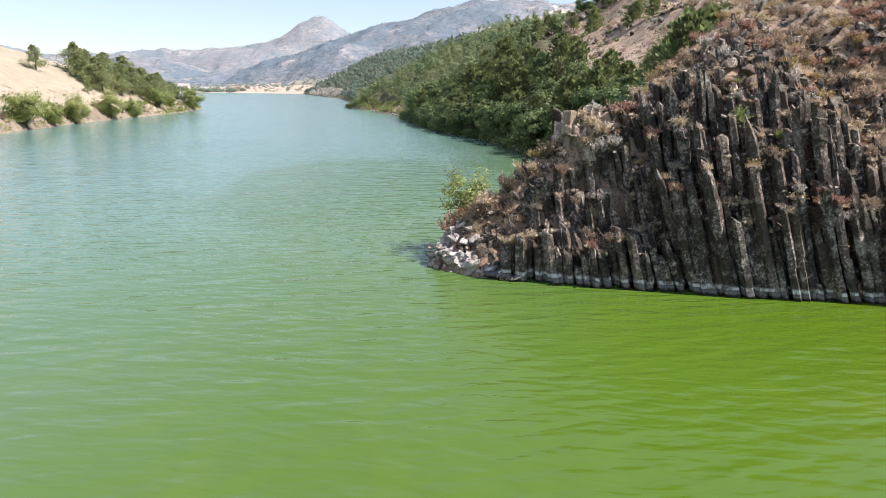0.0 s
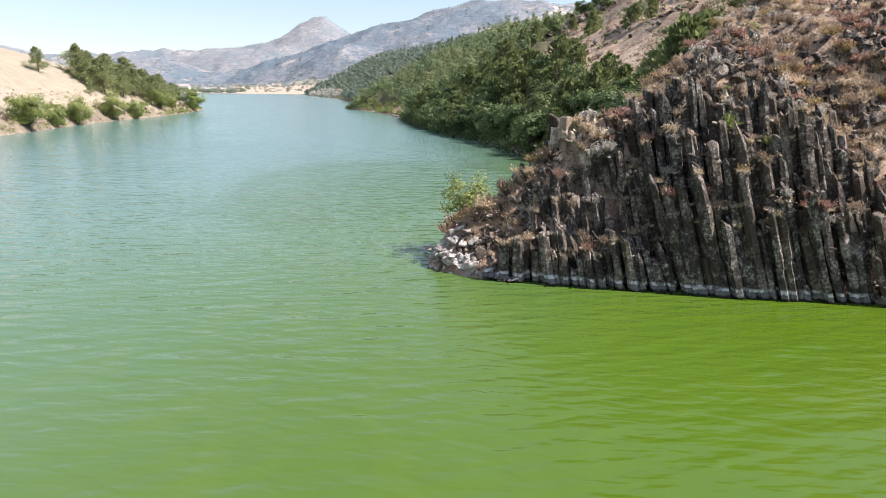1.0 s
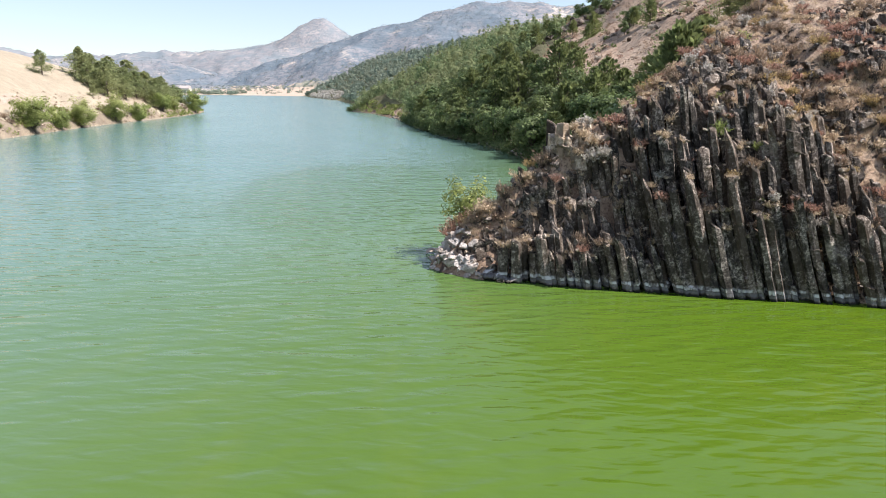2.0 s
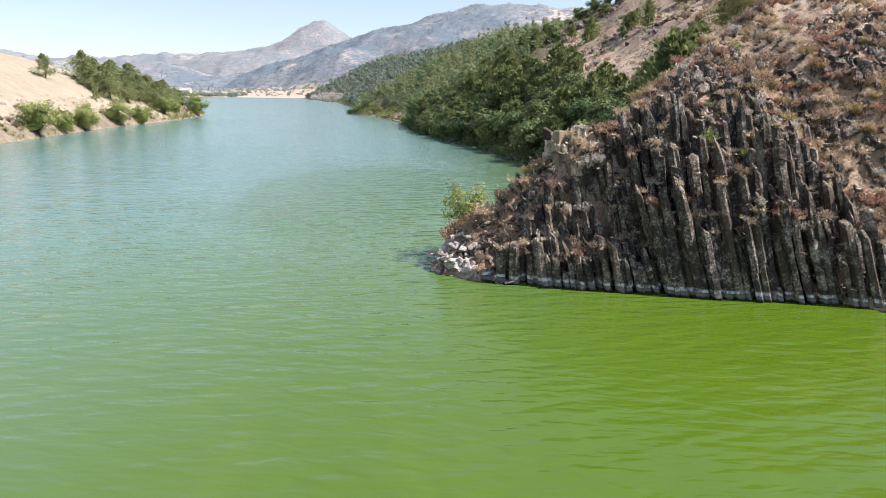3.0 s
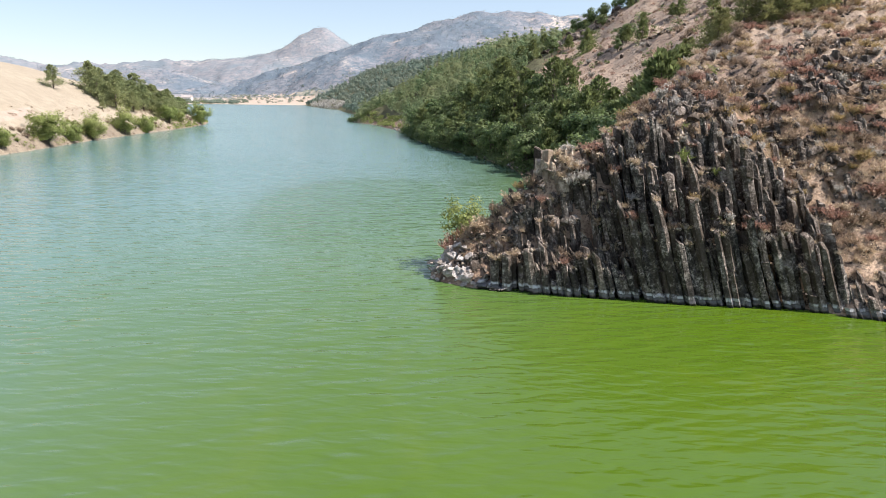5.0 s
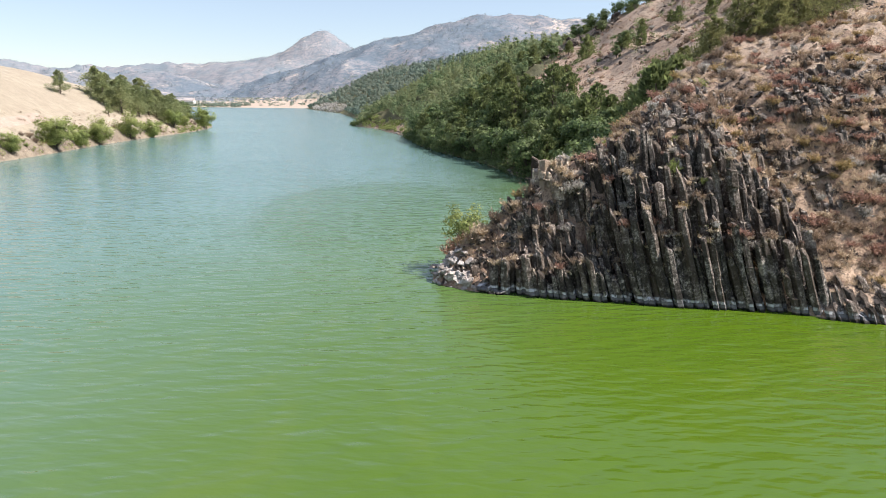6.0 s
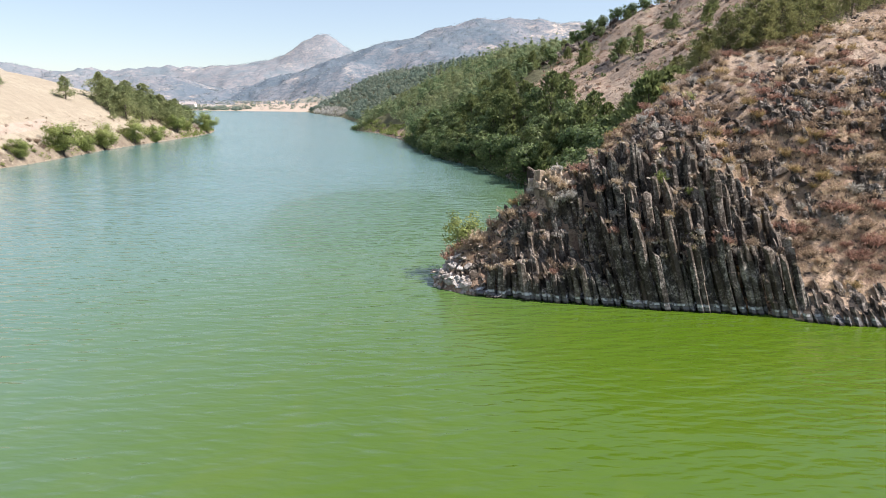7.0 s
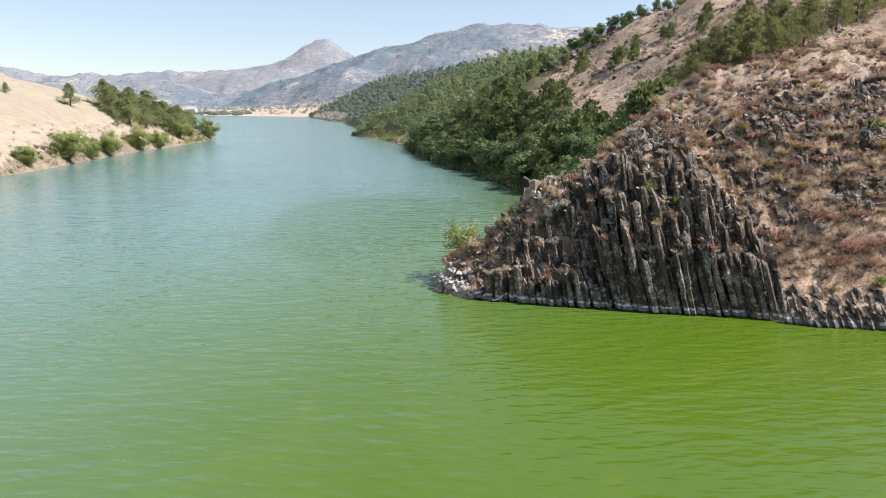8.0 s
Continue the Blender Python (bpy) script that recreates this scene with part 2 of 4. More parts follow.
def fbm(x, y, octaves=4, seed=0):
    """Fractal noise about 0, within about +-0.5."""
    out, amp, total = 0.0, 1.0, 0.0
    for o in range(octaves):
        out = out + amp * (value_noise(np.asarray(x) * 2.03**o + 17.3 * o, np.asarray(y) * 2.03**o - 9.1 * o, seed + o) - 0.5)
        total, amp = total + amp, amp * 0.52
    return out / total


def smin(a, b, r):
    h = np.clip(0.5 + 0.5 * (b - a) / r, 0, 1)
    return b * (1 - h) + a * h - r * h * (1 - h)


def from_line(x, y, line):
    """Distance to a polyline of (x, y, ...), and its further values at the nearest point."""
    line = np.asarray(line, float)
    best, extra = np.full(np.shape(x), 1e9), np.zeros(np.shape(x))
    for p, q in zip(line[:-1], line[1:]):
        dx, dy = q[0] - p[0], q[1] - p[1]
        u = np.clip(((x - p[0]) * dx + (y - p[1]) * dy) / (dx * dx + dy * dy), 0, 1)
        d = np.hypot(x - p[0] - u * dx, y - p[1] - u * dy)
        near = d < best
        best = np.where(near, d, best)
        if len(p) > 2:
            extra = np.where(near, p[2] + u * (q[2] - p[2]), extra)
    return best, extra


# ---- the lie of the land ----
FRONT = np.array([(-2.3, 36.9), (-1.2, 35.8), (0.1, 34.9), (2.9, 33.6), (8.0, 32.5), (12.9, 31.9), (17.9, 31.1), (22.5, 30.6), (26.0, 29.7), (31.2, 29.2), (50, 27), (120, 5), (260, -60)])
BACK = np.array([(-2.0, 36.2), (-1.4, 39.0), (2.5, 44.0), (6.2, 50.0), (10.6, 57.0), (15.0, 66.0), (16.9, 78.0), (15.5, 90.0), (12.0, 102.0), (4.5, 131.0), (-3.5, 150.0), (-12.0, 178.0),
                 (-23.0, 231.0), (-44.0, 293.0), (-58.0, 314.0), (-60.0, 332.0), (-52.0, 352.0), (-72.0, 420.0), (-121.0, 594.0), (-200.0, 800.0), (-235.0, 905.0), (-240.0, 1200.0)])
LEFT = np.array([(-140.0, -200.0), (-106.0, 0.0), (-97.0, 90.0), (-97.5, 120.0), (-100.0, 138.0), (-105.0, 164.0), (-107.0, 186.0), (-108.5, 210.0), (-111.0, 240.0), (-116.0, 266.0),
                 (-124.0, 290.0), (-150.0, 306.0), (-190.0, 330.0), (-230.0, 480.0), (-330.0, 700.0), (-420.0, 930.0), (-440.0, 1200.0)])
RIDGES = [
    (0.30, [(-2600, 2500, 150), (-1850, 2570, 128), (-1360, 2570, 146), (-1165, 2570, 155), (-978, 2570, 166), (-836, 2570, 180), (-700, 2570, 205), (-452, 2570, 206), (-200, 2700, 190), (600, 2700, 230)]),
    (0.80, [(-836, 2560, 180), (-732, 2560, 214), (-684, 2560, 240), (-636, 2560, 264), (-605, 2560, 290), (-568, 2560, 298), (-556, 2560, 280), (-526, 2560, 254), (-480, 2560, 222), (-440, 2560, 200)]),
    (0.36, [(-700, 1330, 8), (-537, 1560, 58), (-441, 1620, 88), (-346, 1680, 122), (-300, 1700, 142), (-251, 1700, 157), (-205, 1700, 173), (-159, 1700, 172), (-97, 1700, 192), (-36, 1700, 221), (39, 1700, 246), (85, 1700, 243),
            (206, 1700, 236), (244, 1700, 224), (700, 1500, 230)]),
    (0.24, [(-1700, 1900, 150), (-1453, 1900, 124), (-1350, 1900, 92), (-1203, 1900, 108), (-1098, 1900, 90), (-900, 1850, 84), (-760, 1700, 40)]),
    (0.40, [(-760, 700, 84), (-470, 560, 52), (-380, 500, 34), (-300, 430, 12)]),
]


def front_y(x):
    return np.interp(x, FRONT[:, 0], FRONT[:, 1])


def back_x(y):
    return np.interp(y, BACK[:, 1], BACK[:, 0])


def left_x(y):
    return np.interp(y, LEFT[:, 1], LEFT[:, 0])


def cliff_share(x):
    return np.interp(x, [1.5, 4.0, 19.5, 24.5], [0, 1, 1, 0])


def cliff_top(x):
    return np.interp(x, [0, 3, 6, 9, 11.5, 14, 19, 21.5, 24, 26], [0.8, 3.4, 7.6, 9.0, 10.4, 11.4, 11.6, 9.8, 5.5, 2.0])


def right_land(x, y):
    s = y - front_y(x)
    top = cliff_top(x)
    cliff = smin(1.9 * (s - 1.5), top + 0.42 * (s - 1.5 - top / 1.9), 1.0)
    slope = smin(1.03 * s, 14.0 + 0.42 * (s - 13.6), 2.5)
    share = cliff_share(x)
    f = share * cliff + (1 - share) * slope
    d, _ = from_line(x, y, BACK)
    d = np.where((x > back_x(y)) | (y < 36), d, -d)
    steep = np.interp(y, [36, 37.2, 38.6, 45, 50, 60, 95, 160, 900], [1.9, 1.6, 1.0, 1.05, 1.35, 1.3, 0.66, 0.55, 0.52])
    cap = np.interp(y, [0, 195, 250, 400, 900], [120, 110, 33, 38, 48])
    b = smin(steep * d, cap + 0.05 * d, np.interp(y, [150, 250], [25.0, 14.0]))
    z = smin(f, b, 1.6) + 0.3
    rise = np.clip(z / 2.0, 0, 1)
    far = np.clip((y - 60) / 120, 0, 1)
    z = z + rise * (0.9 * fbm(x * 0.35, y * 0.35, 5, 3) + (1.0 + 9 * far) * fbm(x * 0.05, y * 0.05, 4, 11))
    ledge = np.abs(fbm(x * 0.16, y * 0.16, 4, 23))
    return z + rise * (1 - far) * 1.4 * np.clip(0.10 - ledge, 0, 1) * 6


def left_land(x, y):
    d = left_x(y) - x
    high = np.interp(y, [-200, 150, 215, 262, 290, 310, 340, 800], [36, 34, 30, 22, 14, 8, 5, 6])
    z = np.where(d > 0, high * (1 - np.exp(-np.maximum(d, 0) / 42)), d * 0.5)
    bank = np.clip(d / 2.0, 0, 1) * 1.0
    return z + bank + np.clip(d / 6, 0, 1) * (2.2 * fbm(x * 0.03, y * 0.03, 4, 31) + 0.3 * fbm(x * 0.4, y * 0.4, 3, 37))


def far_land(x, y):
    shore = 905 + 30 * fbm(x * 0.01, 3.0, 3, 41)
    z = np.minimum((y - shore) * 0.035, 14.0)
    rough = 1 + 0.6 * fbm(x * 0.004, y * 0.004, 5, 51)
    for fall, line in RIDGES:
        for one in zip(line[:-1], line[1:]):
            d, crest = from_line(x, y, one)
            z = np.maximum(z, crest - fall * d * rough)
    up = np.clip(z / 30, 0, 1)
    z = z + up * (26 * fbm(x * 0.012, y * 0.012, 5, 61) * np.clip(z / 90, 0.3, 1) + 7 * fbm(x * 0.06, y * 0.06, 3, 71))
    # Unseen hills behind the viewpoint, added to close off the reflections.
    behind = (np.hypot(x, y + 20) - 420) * 0.22 + 25 * fbm(x * 0.01, y * 0.01, 4, 81)
    return np.maximum(z, np.where(y < 60, np.minimum(behind, 90), -9))


def land(x, y):
    x, y = np.asarray(x, float), np.asarray(y, float)
    a, b, c = right_land(x, y), left_land(x, y), far_land(x, y)
    a = np.where(y > 1150, -9, a)
    b = np.where(y > 1150, -9, b)
    return np.maximum(np.maximum(a, b), np.maximum(c, -5))


GX, GY = np.arange(-6, 100, 0.5), np.arange(28, 300, 0.5)
GRID = land(*np.meshgrid(GX, GY))


def height(x, y):
    """The ground's height at one place, read from a half-metre grid where there is one."""
    if GX[0] <= x < GX[-1] and GY[0] <= y < GY[-1]:
        u, v = (x - GX[0]) * 2, (y - GY[0]) * 2
        i, j = int(u), int(v)
        u, v = u - i, v - j
        return float((GRID[j, i] * (1 - u) + GRID[j, i + 1] * u) * (1 - v) + (GRID[j + 1, i] * (1 - u) + GRID[j + 1, i + 1] * u) * v)
    return float(land(np.array([x]), np.array([y]))[0])


def build_ground():
    wide = np.radians(np.concatenate([np.linspace(-50, 50, 420), np.linspace(52, 308, 60)]))
    reach = 15 * np.exp(np.linspace(0, math.log(4700 / 15), 430))
    A, R = np.meshgrid(wide, reach)
    X, Y = R * np.sin(A), -8 + R * np.cos(A)
    Z = land(X, Y)
    n, m = Z.shape
    idx = np.arange(n * m).reshape(n, m)
    right = np.roll(idx, -1, axis=1)
    f = np.stack([idx[:-1], right[:-1], right[1:], idx[1:]], -1).reshape(-1, 4)
    f = f[Z.ravel()[f].max(1) > -1.0]
    used = np.unique(f)
    back = np.full(n * m, -1)
    back[used] = np.arange(len(used))
    me = bpy.data.meshes.new("ground")
    me.from_pydata(np.stack([X.ravel(), Y.ravel(), Z.ravel()], -1)[used].tolist(), [], back[f].tolist())
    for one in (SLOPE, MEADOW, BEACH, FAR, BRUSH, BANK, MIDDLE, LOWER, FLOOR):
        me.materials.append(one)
    cx, cy, cz = X.ravel()[f].mean(1), Y.ravel()[f].mean(1), Z.ravel()[f].mean(1)
    kind = np.where(cx < left_x(cy) + 5, 1, 0)
    kind = np.where((kind == 1) & (cy < 330) & (cz < 3.0 + 2.5 * fbm(cx * 0.1, cy * 0.1, 3, 13)), 5, kind)
    kind = np.where((cy > 330) & (cz < 8) & (cx < back_x(cy) - 3), 2, kind)
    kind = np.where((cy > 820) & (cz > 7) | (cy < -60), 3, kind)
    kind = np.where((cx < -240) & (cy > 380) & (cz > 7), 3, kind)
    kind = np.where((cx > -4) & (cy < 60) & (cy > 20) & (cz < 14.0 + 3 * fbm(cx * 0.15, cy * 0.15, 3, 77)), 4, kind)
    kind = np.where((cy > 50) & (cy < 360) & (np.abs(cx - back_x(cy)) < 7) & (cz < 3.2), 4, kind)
    # Hills in bands by distance, the nearer with less haze in their colour.
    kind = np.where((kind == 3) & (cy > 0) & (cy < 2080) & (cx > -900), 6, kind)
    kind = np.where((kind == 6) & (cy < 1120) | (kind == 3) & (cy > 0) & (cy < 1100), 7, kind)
    ray = cx / cy + 0.03 * fbm(cx * 0.012, cy * 0.012, 4, 93)
    kind = np.where((cy > 905) & (cy < 1350) & (ray > -0.375) & (ray < -0.25) & (cz < 15 + 14 * fbm(cx * 0.02, cy * 0.02, 4, 91)), 2, kind)
    span = np.interp(cy, [58, 75, 100, 150, 185, 230, 300, 400, 900], [6, 11, 14, 23, 32, 55, 105, 140, 170])
    kind = np.where((kind == 0) & (cy > 58) & (cx - back_x(cy) < span * 1.1), np.where(cy > 90, 8, 4), kind)
    me.polygons.foreach_set("material_index", kind.astype(np.int32))
    me.polygons.foreach_set("use_smooth", np.ones(len(f), bool))
    ob = new("ground", me)
    return tagged(ob, "dry grassy hillsides and far wooded hills round a lake", "ground", kind="structure")


build_ground()

pts = []
for a in np.linspace(0, 2 * math.pi, 64, endpoint=False):
    pts.append((4800 * math.cos(a), 4800 * math.sin(a), 0.0))
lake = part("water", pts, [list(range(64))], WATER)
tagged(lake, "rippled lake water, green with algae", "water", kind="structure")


# ---- columnar cliff ----
def column_mesh(name, base, top, radius, lean, parent, material=ROCK, low=-0.7, sides=6, rough=0.07, flat=1.0):
    """A leaning basalt column of flat faces, cross-jointed and chipped, with a broken head."""
    turn = rng.normal(0.03, 0.15)
    ang = turn + (np.arange(sides) + rng.uniform(-0.16, 0.16, sides)) * 2 * math.pi / sides
    rad = radius * rng.uniform(0.84, 1.18, sides)
    zs = [low]
    while zs[-1] < top - 0.5:
        zs.append(zs[-1] + rng.uniform(0.5, 1.7))
    zs[-1] = top
    tip = (flat * rng.uniform(-1.5, 0.0), flat * rng.uniform(-0.4, 1.0))
    shift = np.zeros(2)
    rings = []

    def ring(z, grow, tilt=0.0, jag=0.0):
        bow = lean[0] * z * (1 - z / 45)
        out = []
        for a, r in zip(ang, rad):
            x, y = math.cos(a) * r * grow, math.sin(a) * r * grow
            dz = (x * tip[0] + y * tip[1]) * tilt + (rng.uniform(-jag, jag) if jag else 0.0)
            out.append((base[0] + bow + x + shift[0], base[1] + lean[1] * z + y + shift[1], z + dz))
        rings.append(out)

    ring(zs[0], 1.0)
    for i, z in enumerate(zs[1:], 1):
        if i == len(zs) - 1:
            ring(z, rng.uniform(0.90, 1.02), 1.0, 0.06)
        else:
            ring(z, rng.uniform(0.95, 1.05), 0.15, 0.08)
            shift = shift * 0.5 + rng.normal(0, rough * 0.7, 2)
            ring(z + 0.05, rng.uniform(0.88, 1.04), 0.15, 0.05)
    ring(top + 0.10, rng.uniform(0.55, 0.85), 1.0, 0.08)
    verts = [p for one in rings for p in one]
    faces = [(i * sides + j, i * sides + (j + 1) % sides, (i + 1) * sides + (j + 1) % sides, (i + 1) * sides + j) for i in range(len(rings) - 1) for j in range(sides)]
    faces.append(tuple((len(rings) - 1) * sides + j for j in range(sides)))
    return part(name, verts, faces, material, parent)


cliff = tagged(new("cliff"), "dark columnar basalt cliff with leaning columns above the water", "cliff", kind="structure")
HEADS = []
PITCH = 0.72
for row in range(10):
    for i, x in enumerate(np.arange(2.6, 25.0, PITCH)):
        x = x + (row % 2) * PITCH / 2 + rng.uniform(-0.2, 0.2)
        v = 0.30 + row * 0.57 + rng.uniform(-0.42, 0.42) + 1.3 * float(fbm(x * 0.5, 2.0, 2, 8))
        v = max(v, 0.05 + 0.3 * rng.random())
        lean = (float(np.interp(x, [3, 7, 12, 26], [-0.02, -0.20, -0.30, -0.34])), float(np.interp(x, [3, 9, 14], [0.06, 0.10, 0.13])))
        lumps = 4.5 * float(fbm(x * 0.42, row * 1.3, 3, 5)) + rng.normal(0, 0.9)
        top = max(0.0, v - 1.2) / (0.53 - lean[1]) + float(np.interp(x, [3, 8, 11, 20, 24], [1.8, 2.6, 4.6, 5.2, 2.2])) + lumps
        limit = float(cliff_top(x + lean[0] * 6)) + rng.uniform(-1.6, 0.5) + 2.2 * float(fbm(x * 0.7, row * 0.9, 3, 19))
        top = min(max(top, 0.8 + rng.uniform(0, 1.6) + (1.6 if 9 < x < 23 else 0.0)), limit)
        top = min(top, float(np.interp(x, [3, 5, 8.5, 10], [2.6, 4.6, 6.8, 13])) + rng.uniform(-0.8, 0.4))
        base = (x, float(front_y(x)) + v)
        if x < 12.5:
            top = min(top, max(1.0, height(x + lean[0] * top, base[1] + lean[1] * top)) + rng.uniform(0.5, 2.2))
        low = -0.7 if row < 2 else max(-0.7, top - 8)
        column_mesh("rock_column", base, top, PITCH * rng.uniform(0.30, 0.52), (lean[0] + rng.normal(0, 0.02), lean[1] + rng.normal(0, 0.02)), cliff, ROCK, low, int(rng.integers(5, 7)))
        HEADS.append((base[0] + lean[0] * top * (1 - top / 45), base[1] + lean[1] * top, top + 0.08, row))


# ---- rocks ----
def hull_rock(seed, flat=0.75, points=11):
    """Vertices and faces of an angular stone about one metre across."""
    r = np.random.default_rng(seed)
    bm = bmesh.new()
    for p in r.normal(size=(points, 3)):
        p = p / np.linalg.norm(p) * r.uniform(0.40, 0.56)
        bm.verts.new((p[0], p[1] * 0.85, p[2] * flat))
    out = bmesh.ops.convex_hull(bm, input=bm.verts)
    bmesh.ops.delete(bm, geom=[g for g in out["geom_interior"] if isinstance(g, bmesh.types.BMVert)], context="VERTS")
    bmesh.ops.bevel(bm, geom=bm.edges[:], offset=0.03, segments=1, affect="EDGES", profile=0.6)
    bm.verts.index_update()
    v = np.array([tuple(q.co) for q in bm.verts])
    f = [[q.index for q in face.verts] for face in bm.faces]
    bm.free()
    return v, f


STONES = [hull_rock(100 + i, rng.uniform(0.55, 0.95), int(rng.integers(8, 13))) for i in range(14)]
SIMPLE = []
for i in range(10):
    bm = bmesh.new()
    for p in rng.normal(size=(9, 3)):
        p = p / np.linalg.norm(p) * 0.5
        bm.verts.new((p[0], p[1], p[2] * 0.7))
    out = bmesh.ops.convex_hull(bm, input=bm.verts)
    bm.verts.index_update()
    SIMPLE.append((np.array([tuple(q.co) for q in bm.verts]), [[q.index for q in f.verts] for f in bm.faces]))
    bm.free()


def turned(v, scale, spin, tip=(0, 0)):
    m = np.array(Euler((tip[0], tip[1], spin)).to_matrix())
    return (np.asarray(v) * scale) @ m.T


def boulder(x, y, z, size, material=BOULDER):
    v, f = STONES[int(rng.integers(len(STONES)))]
    v = turned(v, size * rng.uniform(0.8, 1.25, 3), rng.uniform(0, 6.28), rng.uniform(-0.5, 0.5, 2))
    ob = part("boulder", v, f, material)
    ob.location = (x, y, z)
    return ob


def stone_field(name, spots, material, label):
    """Many small stones as one object."""
    verts, faces, n = [], [], 0
    for x, y, z, size in spots:
        v, f = SIMPLE[int(rng.integers(len(SIMPLE)))]
        v = turned(v, size * rng.uniform(0.7, 1.3, 3), rng.uniform(0, 6.28), rng.uniform(-0.4, 0.4, 2)) + (x, y, z)
        verts.append(v)
        faces += [[i + n for i in one] for one in f]
        n += len(v)
    ob = part(name, np.concatenate(verts), faces, material)
    return tagged(ob, label, "stones", kind="stuff")


# boulders heaped at the point, pale at the water and darker above
for i in range(125):
    u = rng.uniform(0, 1) ** 1.1
    x = -1.75 + 4.6 * u + rng.normal(0, 0.25)
    lift = rng.uniform(0, 1) ** 1.6
    y = float(front_y(x)) + 0.1 + lift * 3.4
    z = max(0.05, height(x, y)) + 0.10
    ob = boulder(x, y, z, rng.uniform(0.4, 1.25) * (1.0 - 0.2 * lift), BOULDER if u < 0.55 else ROCK)
    pale = u < 0.55
    tagged(ob, "pale angular basalt boulder heaped at the waterline" if pale else "dark angular basalt boulder on the rocky point", "boulder", "boulders on the point")
for i in range(46):
    x = rng.uniform(-2.0, 3.2)
    y = float(front_y(x)) + rng.uniform(-0.15, 0.55)
    ob = boulder(x, y, rng.uniform(-0.05, 0.25), rng.uniform(0.4, 0.95), BOULDER if x < 1.6 else ROCK)
    tagged(ob, "pale angular basalt boulder heaped at the waterline" if x < 1.6 else "dark angular basalt boulder at the waterline", "boulder", "boulders on the point")
for i in range(130):
    x, y = rng.uniform(0.2, 6.2), rng.uniform(35.6, 39.8)
    ob = boulder(x, y, height(x, y) + 0.05, rng.uniform(0.30, 0.90), ROCK if rng.random() < 0.7 else LICHEN_ROCK)
    tagged(ob, "weathered basalt rock on the slope of the point", "boulder", "boulders on the point")
# slabs along the left rim of the point
for i in range(26):
    u = (i + rng.uniform(0, 1)) / 26
    x = -0.9 + 6.0 * u
    y = 38.3 + 1.6 * u + rng.normal(0, 0.35)
    ob = boulder(x, y, height(x, y) + 0.12, rng.uniform(0.6, 1.2), LICHEN_ROCK if rng.random() < 0.5 else ROCK)
    ob.scale = (1.3, 1.0, 0.7)
    tagged(ob, "weathered grey rock slab along the rim of the point", "boulder", "slabs on the rim")

# standing blocks of the pinnacle
pinnacle = tagged(new("rock_pinnacle"), "blocky pale lichen-covered rock pinnacle on the cliff edge", "rock")
for i in range(26):
    x, y = 5.7 + rng.uniform(0, 2.7), 37.3 + rng.uniform(0, 1.9)
    top = 9.4 - 0.6 * abs(x - 6.5) - 1.3 * max(0.0, 38.2 - y) + rng.uniform(-1.6, 0.2)
    column_mesh("rock_block", (x, y), top, rng.uniform(0.26, 0.50), (rng.normal(0, 0.03), 0.05), pinnacle, ROCK if i % 4 == 0 or top < 7.4 else LICHEN_ROCK, 4.6, int(rng.integers(4, 7)), 0.14, 0.5)

# short stubs of columns along the water past the cliff, and stone outcrops on the slopes
stubs = tagged(new("rock_ledge"), "low ledge of broken basalt columns at the waterline", "rock ledge")
for i, x in enumerate(np.arange(24.6, 44, 0.62)):
    for row in range(3):
        px = x + rng.uniform(-0.2, 0.2)
        column_mesh("rock_column", (px, float(front_y(px)) - 0.25 + row * 0.55), 0.65 + row * 0.55 + rng.uniform(-0.3, 0.7), rng.uniform(0.28, 0.42), (-0.3, 0.35), stubs, ROCK, -0.6)


def outcrop(x, y, wide, tall, count, label, material=ROCK, lean=(-0.18, 0.3), blocks=0.3):
    thing = tagged(new("rock_outcrop"), label, "rock outcrop", "outcrops on the slope")
    thing.location = (x, y, height(x, y))
    for i in range(count * 2):
        dx, dy = rng.normal(0, wide / 2), rng.normal(0, wide / 4)
        z = height(x + dx, y + dy) - thing.location.z
        if rng.random() < blocks:
            column_mesh("rock_block", (dx, dy), z + tall * rng.uniform(0.2, 0.8), tall * rng.uniform(0.2, 0.34), lean, thing, material, z - 0.8, int(rng.integers(5, 7)), 0.08, 0.4)
        else:
            v, f = STONES[int(rng.integers(len(STONES)))]
            v = turned(v, tall * rng.uniform(0.5, 1.3, 3) * (1, 1, 1.1), rng.uniform(0, 6.28), rng.uniform(-0.5, 0.5, 2))
            part("stone", v + (dx, dy, z + tall * 0.12), f, material, thing)
    return thing


